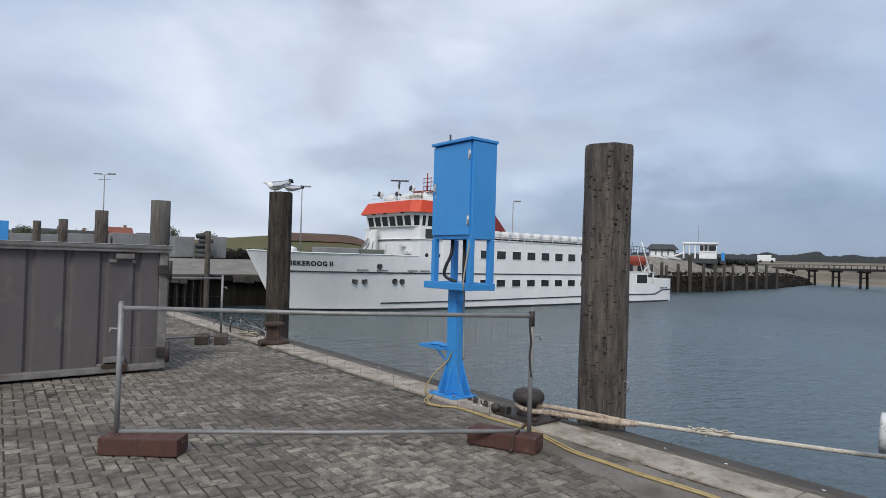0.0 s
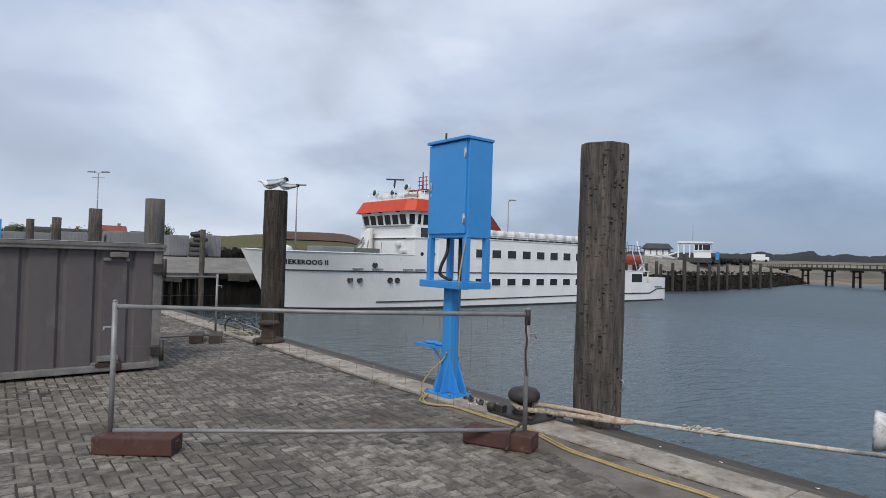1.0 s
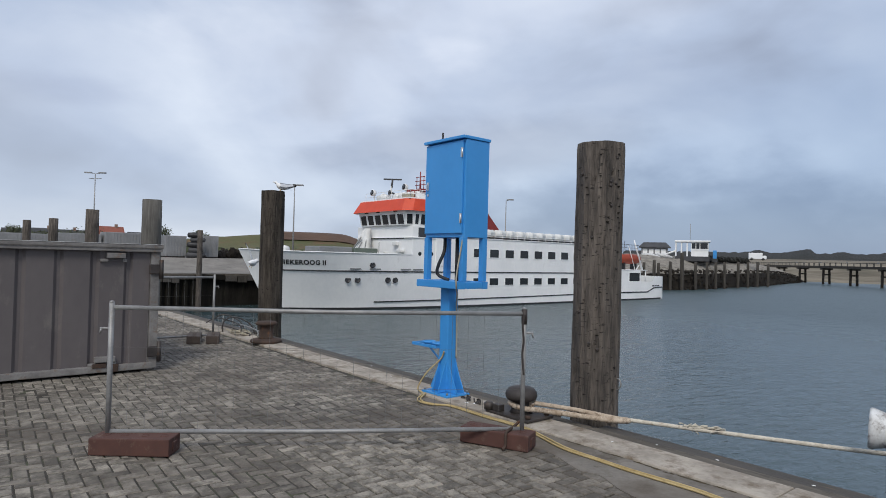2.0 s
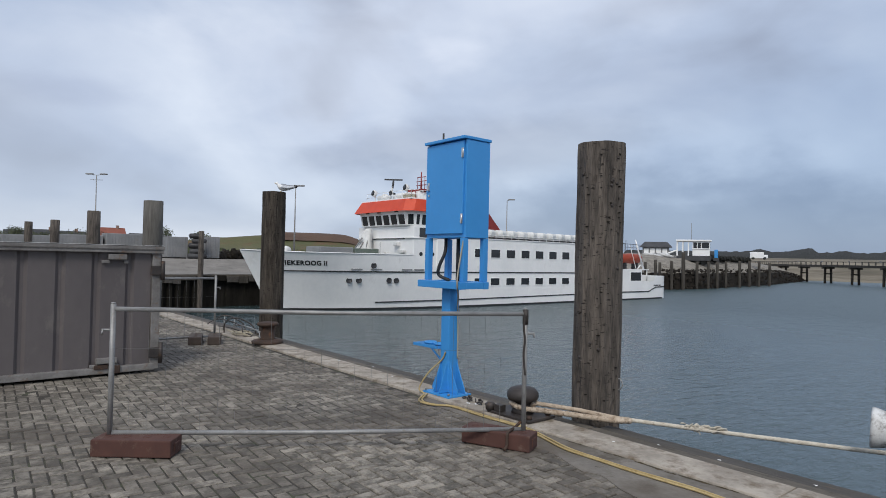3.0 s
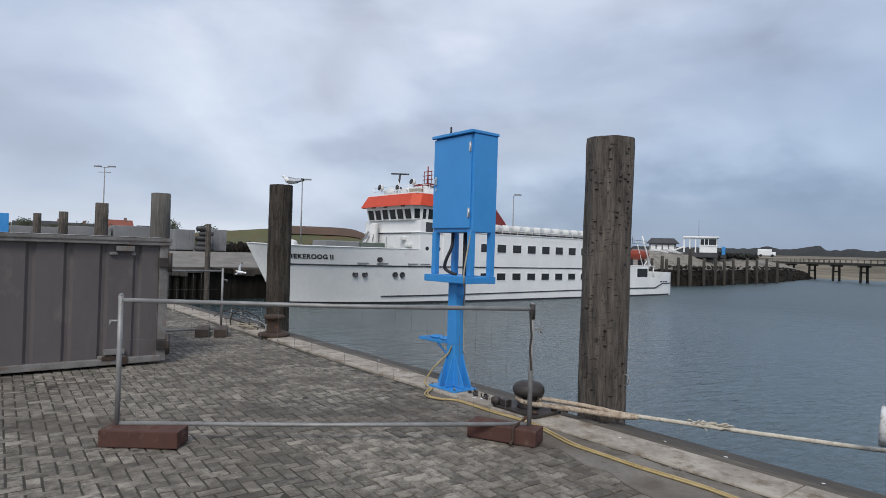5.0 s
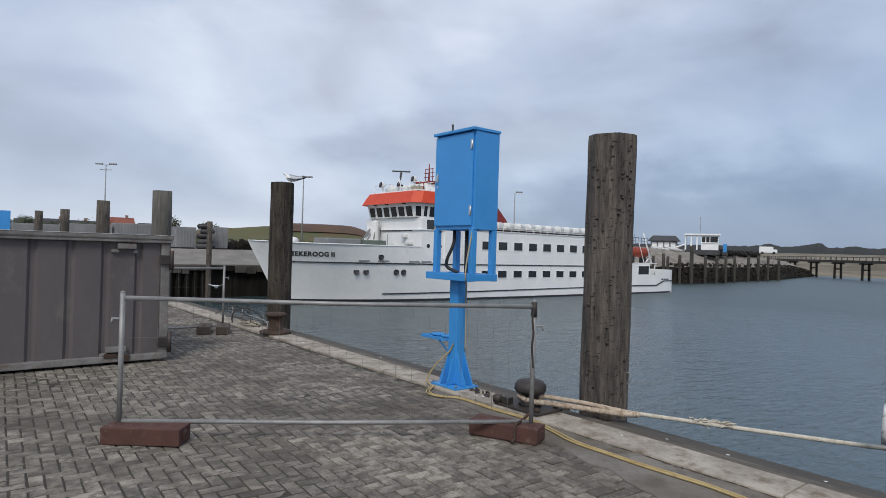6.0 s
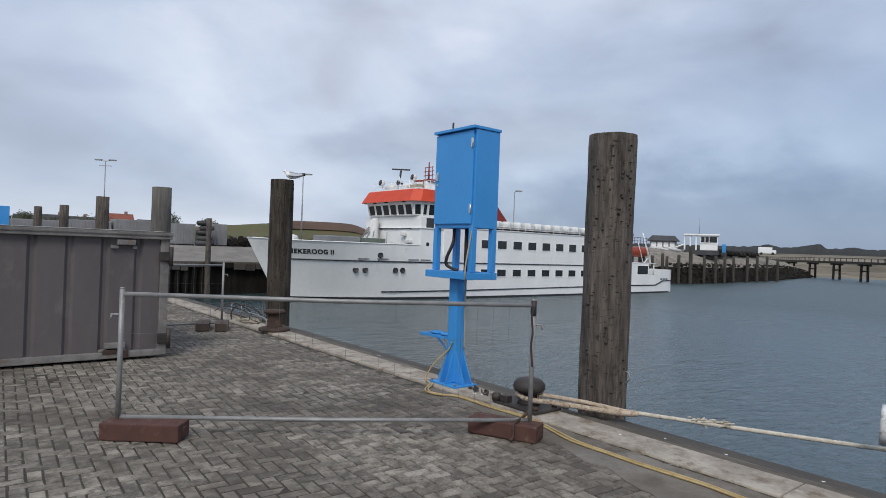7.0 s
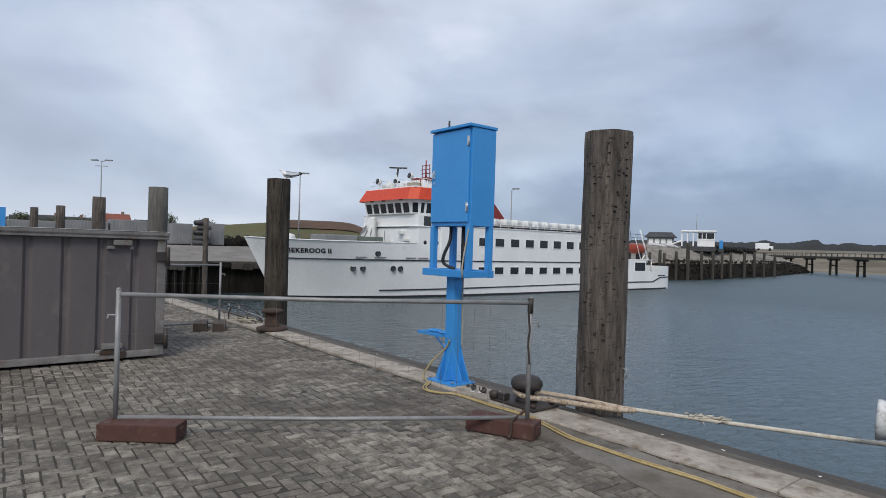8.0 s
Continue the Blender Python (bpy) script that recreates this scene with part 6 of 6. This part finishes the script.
        bmesh.ops.create_icosphere(bm, subdivisions=1, radius=q, matrix=Matrix.Translation((x, y, 2.75 + q * 0.3)) @ pose(0, 0, 0, rs.uniform(0, 90), rs.uniform(0, 90), 0) @ Matrix.Diagonal((1.6, 1.2, 0.7, 1)))
    for v in bm.verts:
        v.co += Vector((noise.noise(v.co * 2.1), noise.noise(v.co * 2.3), noise.noise(v.co * 1.9))) * 0.25
    solo("crest_scrub", bm, M_SCRUB, "dark scrub along the crest of the breakwater", "scrub", kind="stuff")
    # van
    v = thing("van", (139.1, 58.7, 3.0), "white delivery van parked on the breakwater", "van")
    m = Matrix.Translation((139.1, 58.7, 2.95)) @ pose(0, 0, 0, 0, 0, -64) @ Matrix.Scale(0.85, 4)
    bm = B()
    box(bm, -2.0, 1.2, -0.9, 0.9, 0.35, 1.95, 0.1, m)
    box(bm, 1.0, 2.1, -0.88, 0.88, 0.35, 1.25, 0.15, m)
    part("body", bm, M_WHITE, v)
    part("windscreen", box(B(), 1.15, 1.3, -0.75, 0.75, 1.2, 1.75, 0.03, m), M_GLASS, v)
    for x in (-1.3, 1.35):
        for y in (-0.9, 0.75):
            part("wheel", lathe(B(), [(0.1, 0), (0.33, 0.0), (0.35, 0.05), (0.33, 0.15), (0.1, 0.15)], (0, 0, 0), 16, m @ Matrix.Translation((x, y + 0.15, 0.36)) @ pose(0, 0, 0, 90)), M_RUBBER, v)
    # jetty on trestles along the shore
    j = thing("jetty", (180, 58, -2.6), "long brown timber jetty on trestles before the beach", "jetty")
    a, b = Vector((222.4, 102.5, 2.25)), Vector((144.0, 16.6, 2.1))
    d = (b - a).normalized()
    n = Vector((-d.y, d.x, 0))
    ang = math.degrees(math.atan2(d.y, d.x))
    L = (b - a).length
    m = Matrix.Translation(a) @ pose(0, 0, 0, 0, 0, ang)
    part("deck", box(B(), 0, L, -1.6, 1.6, -0.62, 0.0, 0.05, m), M_PILE_BROWN, j)
    for s_ in (-1.5, 1.5):
        bm = B()
        box(bm, 0, L, s_ - 0.05, s_ + 0.05, 0.75, 0.85, 0, m)
        for i in range(int(L / 2.5)):
            box(bm, i * 2.5, i * 2.5 + 0.12, s_ - 0.06, s_ + 0.06, 0.0, 0.75, 0, m)
        part("rail", bm, M_PILE_FAR, j)
    for i in range(10):
        x = 11.65 * i + 0.2
        for y in (-0.75, 0.75):
            part("trestle_leg", tube(B(), [m @ Vector((x, y * 1.15, -6.5)), m @ Vector((x, y, -0.6))], 0.30, 8), M_PILE_DARK, j)
        part("trestle_beam", box(B(), x - 0.4, x + 0.4, -1.5, 1.5, -1.05, -0.63, 0, m), M_PILE, j)
        part("trestle_brace", box(B(), x - 0.12, x + 0.12, -1.1, 1.1, -2.5, -2.15, 0, m), M_PILE_DARK, j)
        part("rail_lamp", box(B(), x - 0.35, x + 0.35, -1.75, -1.55, 0.70, 0.98, 0.03, m), M_GREYBOX, j)


# ---- gulls ----
def gull(name, label, size):
    """A gull facing +X, its feet at the origin of height; wings hinge at the shoulders."""
    g = thing(name, (0, 0, 0), label, "gull", "gulls")
    g.scale = (size, size, size)
    rings = []
    bm = B()
    for x, z, w, h in ((-0.22, 0.115, 0.012, 0.008), (-0.17, 0.115, 0.030, 0.022), (-0.10, 0.115, 0.052, 0.046), (-0.02, 0.115, 0.066, 0.062), (0.06, 0.125, 0.066, 0.064), (0.12, 0.145, 0.052, 0.054), (0.155, 0.175, 0.036, 0.04), (0.175, 0.20, 0.033, 0.035), (0.20, 0.215, 0.034, 0.033), (0.225, 0.215, 0.026, 0.025), (0.24, 0.21, 0.010, 0.010)):
        rings.append(ring(bm, (x, 0, z), Vector((0, 1, 0)), Vector((0, 0, 1)), 14, w * 1.28, h * 1.32))
    skin(bm, rings)
    part("body", bm, M_GULLW, g, "white head and belly")
    bm = B()
    tube(bm, [(0.235, 0, 0.208), (0.27, 0, 0.203), (0.285, 0, 0.193)], 0.010, 6, 0.003)
    part("beak", bm, M_BEAK, g, "yellow beak")
    bm = B()
    for s in (-1, 1):
        bmesh.ops.create_icosphere(bm, subdivisions=1, radius=0.006, matrix=Matrix.Translation((0.215, s * 0.028, 0.224)))
    part("eyes", bm, M_BLACK, g)
    bm = B()
    rows = [[bm.verts.new((x, y, z)) for y in (-w, 0, w)] for x, w, z in ((-0.17, 0.03, 0.125), (-0.25, 0.045, 0.115), (-0.30, 0.05, 0.108))]
    rows2 = [[bm.verts.new((v.co.x, v.co.y, v.co.z - 0.008)) for v in r] for r in rows]
    for R_ in (rows, rows2):
        for a, b in zip(R_, R_[1:]):
            for i in range(2):
                bm.faces.new((a[i], a[i + 1], b[i + 1], b[i]))
    bm.faces.new((rows[2][0], rows[2][1], rows2[2][1], rows2[2][0]))
    bm.faces.new((rows[2][1], rows[2][2], rows2[2][2], rows2[2][1]))
    part("tail", bm, M_GULLW, g)
    for s in (-1, 1):
        bm = B()
        tube(bm, [(0.0, s * 0.025, 0.07), (0.005, s * 0.026, 0.004)], 0.005, 6)
        box(bm, -0.005, 0.035, s * 0.026 - 0.014, s * 0.026 + 0.014, 0.0, 0.005)
        part("leg", bm, M_BEAK, g)
    wings = []
    for s in (1, -1):
        bm = B()
        secs = [(0.0, 0.07, -0.10, 0.016), (0.12, 0.085, -0.085, 0.013), (0.24, 0.08, -0.07, 0.010), (0.34, 0.035, -0.085, 0.007), (0.42, -0.02, -0.10, 0.005), (0.47, -0.07, -0.115, 0.003)]
        rings = []
        for y, f, b, t in secs:
            z = 0.03 * math.sin(min(1, y / 0.3) * 1.6)
            rings.append([bm.verts.new(p) for p in ((f, s * y, z), ((f + b) / 2 + 0.02, s * y, z + t), (b, s * y, z), ((f + b) / 2 + 0.02, s * y, z - t * 0.4))])
        for a, b in zip(rings, rings[1:]):
            for i in range(4):
                bm.faces.new((a[i], a[(i + 1) % 4], b[(i + 1) % 4], b[i])).smooth = True
        bm.faces.new(rings[0])
        bm.faces.new(rings[-1][::-1])
        w = new("wing", to_mesh("wing", bm, M_GULLG))
        w.parent = g
        tagged(w, "grey upper wing")
        tip = B()
        box(tip, -0.115, -0.03, *((s * 0.41, s * 0.475) if s > 0 else (s * 0.475, s * 0.41)), 0.026, 0.034)
        t = new("wing_tip", to_mesh("wing_tip", tip, M_BLACK))
        t.parent = w
        wings.append(w)
    return g, wings


def wing_pose(side, up, fold):
    """Hinge of one wing: up in degrees above level, fold in degrees towards the tail."""
    return Matrix.Translation((0.07, side * 0.045, 0.155)) @ pose(0, 0, 0, 0, 0, side * fold) @ pose(0, 0, 0, side * up) @ pose(0, 0, 0, 0, fold * 0.7, 0)


# ---- pavers ----
def build_pavers():
    """Herringbone paving, each stone with chamfered edges; the nearest are parts, the rest one mesh."""
    rng = random.Random(21)
    floor = thing("paving", (2.5, 3.5, 0), "grey concrete herringbone paving with dark joints", "paving", kind="structure")
    bm = B()
    nx, ny = 70, 120
    grid = []
    for a in range(nx + 1):
        x = -6.1 + (4.492 + 6.1) * a / nx
        col = []
        for b in range(ny + 1):
            y = -4.1 + 22.2 * b / ny
            deep = min(1, max(0, (x - 2.0) / 1.4)) * min(1, max(0, (5.4 - y) / 1.6))
            col.append(bm.verts.new((x, y, -0.0125 - 0.018 * deep + 0.0035 * noise.noise(Vector((x * 1.7, y * 1.7, 5))))))
        grid.append(col)
    for a in range(nx):
        for b in range(ny):
            bm.faces.new((grid[a][b], grid[a + 1][b], grid[a + 1][b + 1], grid[a][b + 1])).smooth = True
    part("bedding", bm, M_JOINT, floor, "dark sandy joints")
    c, g, ch = 0.1, 0.0055, 0.0065

    def stone(lx, ly):
        a = [(-lx / 2 + g, -ly / 2 + g), (lx / 2 - g, -ly / 2 + g), (lx / 2 - g, ly / 2 - g), (-lx / 2 + g, ly / 2 - g)]
        i = [(x - math.copysign(ch, x), y - math.copysign(ch, y)) for x, y in a]
        v = [(*p, -0.05) for p in a] + [(*p, -ch) for p in a] + [(*p, 0.0) for p in i]
        f = [(8, 9, 10, 11)]
        for k in range(4):
            n = (k + 1) % 4
            f += [(k, n, 4 + n, 4 + k), (4 + k, 4 + n, 8 + n, 8 + k)]
        return v, f
    kinds = []
    for n, (lx, ly) in enumerate(((0.2, 0.1), (0.1, 0.2))):
        v, f = stone(lx, ly)
        me = bpy.data.meshes.new("paver")
        me.from_pydata(v, [], f)
        me.materials.append(M_PAVER)
        kinds.append((me, v, f))
    V, F = [], []
    count = 0
    X0, X1, Y0, Y1 = -6.0, 4.52, -4.0, 18.0
    turned = radians(-3.0)
    ct, st = math.cos(turned), math.sin(turned)
    for i in range(-75, 60):
        for j in range(-60, 200):
            k = (i + j) % 4
            if k == 0:
                kind, u, v_ = 0, (i + 1) * c, (j + 0.5) * c
            elif k == 2:
                kind, u, v_ = 1, (i + 0.5) * c, (j + 1) * c
            else:
                continue
            x, y = u * ct - v_ * st, u * st + v_ * ct
            if not (X0 < x < X1 - (0.16 if kind == 0 else 0.12) and Y0 < y < Y1):
                continue
            sag = 0.004 * noise.noise(Vector((x * 0.8, y * 0.8, 0)))
            z = -0.006 + sag + rng.uniform(-0.003, 0.003)
            rot = Euler((rng.gauss(0, 0.012), rng.gauss(0, 0.012), turned + rng.gauss(0, 0.014)))
            me, v, f = kinds[kind]
            if x > 1.6 and 2.0 < y < 4.6 and x + 0.55 * y > 4.2 and x < 4.03 + (y - 3.48) * 0.2 and count < 300:
                ob = new("paver", me)
                ob.matrix_basis = Matrix.LocRotScale((x, y, z), rot, None)
                ob.parent = floor
                ob.matrix_parent_inverse = BASES[floor.name]
                count += 1
            else:
                m = Matrix.LocRotScale((x, y, z), rot, None)
                o = len(V)
                V += [tuple(m @ Vector(p)) for p in v]
                F += [tuple(o + q for q in ff) for ff in f]
    me = bpy.data.meshes.new("pavers")
    me.from_pydata(V, [], F)
    me.materials.append(M_PAVER_FAR)
    tagged(part("paver_field", me, None, floor), kind="stuff")


build_piles()
build_cabinet()
build_hose()
build_fences()
build_skip()
build_bollards()
build_rope()
build_chain()
build_splashes()
build_joint_dirt()
build_quay_rails()
build_ship()
build_far_things()
build_right_shore()
resting_gull, resting_wings = gull("resting_gull", "grey and white gull standing on the head of a pile", 0.69)
flying_gull, flying_wings = gull("flying_gull", "grey and white gull taking off and gliding over the water", 0.92)
build_pavers()


def motions():
    """The gulls and the drift of the ripples."""
    still = pose(5.49, 11.88, 2.930, 0, -13, 142)
    walk(resting_gull, [(0, still), (8, still)])
    for s, w in zip((1, -1), resting_wings):
        walk(w, [(0, wing_pose(s, 4, 84)), (8, wing_pose(s, 4, 84))])
    walk(flying_gull, [
        (0.0, pose(5.27, 12.06, 2.926, 0, 0, 138)), (1.1, pose(5.27, 12.06, 2.926, 0, 0, 138)), (1.2, pose(5.26, 12.07, 2.93, 0, 0, 138)),
        (1.3, pose(5.19, 11.95, 2.94, 0, -8, 138)), (1.4, pose(5.02, 11.93, 2.90, 4, 0, 122)), (1.5, pose(4.97, 12.04, 2.92, 14, -14, 118)),
        (1.6, pose(4.90, 12.22, 2.80, 24, -8, 118)), (1.7, pose(4.88, 12.40, 2.66, 35, -10, 90)),
        (2.0, pose(5.6, 13.6, 1.3, 25, 5, 52)), (2.4, pose(7.0, 13.6, -0.8, 15, 18, 45)), (2.8, pose(7.1, 13.4, -1.4, 0, 4, 55)), (3.2, pose(7.7, 14.9, -1.35, -5, 0, 64)),
        (3.5, pose(8.40, 16.93, -1.15, -10, 0, 68)),
        (3.6, pose(8.57, 17.24, -1.18, -20, -2, 72)),
        (3.7, pose(8.87, 17.86, -1.12, -28, -3, 74)),
        (3.9, pose(9.47, 19.11, -1.01, -34, -4, 78)),
        (4.1, pose(9.86, 20.46, -0.90, -30, -6, 86)),
        (4.4, pose(10.23, 23.8, -0.69, -25, -12, 92)),
        (4.5, pose(10.32, 24.56, -0.3, -30, -14, 94)),
        (4.6, pose(10.37, 25.34, 0.1, -38, -12, 98)),
        (4.7, pose(10.38, 26.14, 0.21, -48, -8, 106)),
        (5.2, pose(11.68, 30.88, 0.32, -40, 0, 150)),
        (5.8, pose(11.05, 31.73, -0.16, -8, 6, 200)),
        (6.0, pose(10.58, 31.05, -0.66, 0, 8, 225)),
        (6.3, pose(9.73, 28.8, -1.42, 8, 2, 240)),
        (6.5, pose(9.05, 27.34, -1.43, 20, 0, 232)),
        (6.7, pose(8.56, 26.64, -1.48, 10, 0, 215)),
        (7.0, pose(8.08, 29.1, -1.52, 4, 2, 195)),
        (7.4, pose(7.3, 32.45, -2.05, 0, 0, 185)),
        (8.0, pose(6.34, 32.64, -2.14, 0, 0, 180))])
    beats = [(0.0, 4, 84), (1.1, 4, 84), (1.15, 25, 62), (1.2, 45, 35), (1.3, 68, 12), (1.4, 78, 0), (1.5, 4, 8), (1.6, 52, 0), (1.7, -18, 0),
             (1.85, -25, 6), (2.0, 40, 0), (2.15, -20, 6), (2.3, 35, 0), (2.45, -15, 4), (2.6, 25, 0), (2.8, -8, 4), (3.0, 22, 0), (3.2, 0, 2), (3.5, 16, 6), (3.7, 20, 0),
             (3.9, 14, 4), (4.1, 35, 0), (4.25, -15, 6), (4.4, 30, 0), (4.5, 8, 4), (4.6, 34, 0), (4.7, 28, 10), (4.85, -10, 4), (5.0, 30, 0), (5.2, -5, 4), (5.5, 15, 0),
             (5.8, 6, 4), (6.0, 10, 0), (6.3, -4, 4), (6.5, 30, 0), (6.65, -10, 4), (6.8, 28, 0), (7.0, -6, 4), (7.3, 10, 0), (8.0, 6, 0)]
    for s, w in zip((1, -1), flying_wings):
        walk(w, [(t, wing_pose(s, up, fold)) for t, up, fold in beats])
    walk(water, [(0, pose(0, 0, WATER_Z)), (4, pose(-0.5, 0.35, WATER_Z)), (8, pose(-1.0, 0.7, WATER_Z))])


motions()
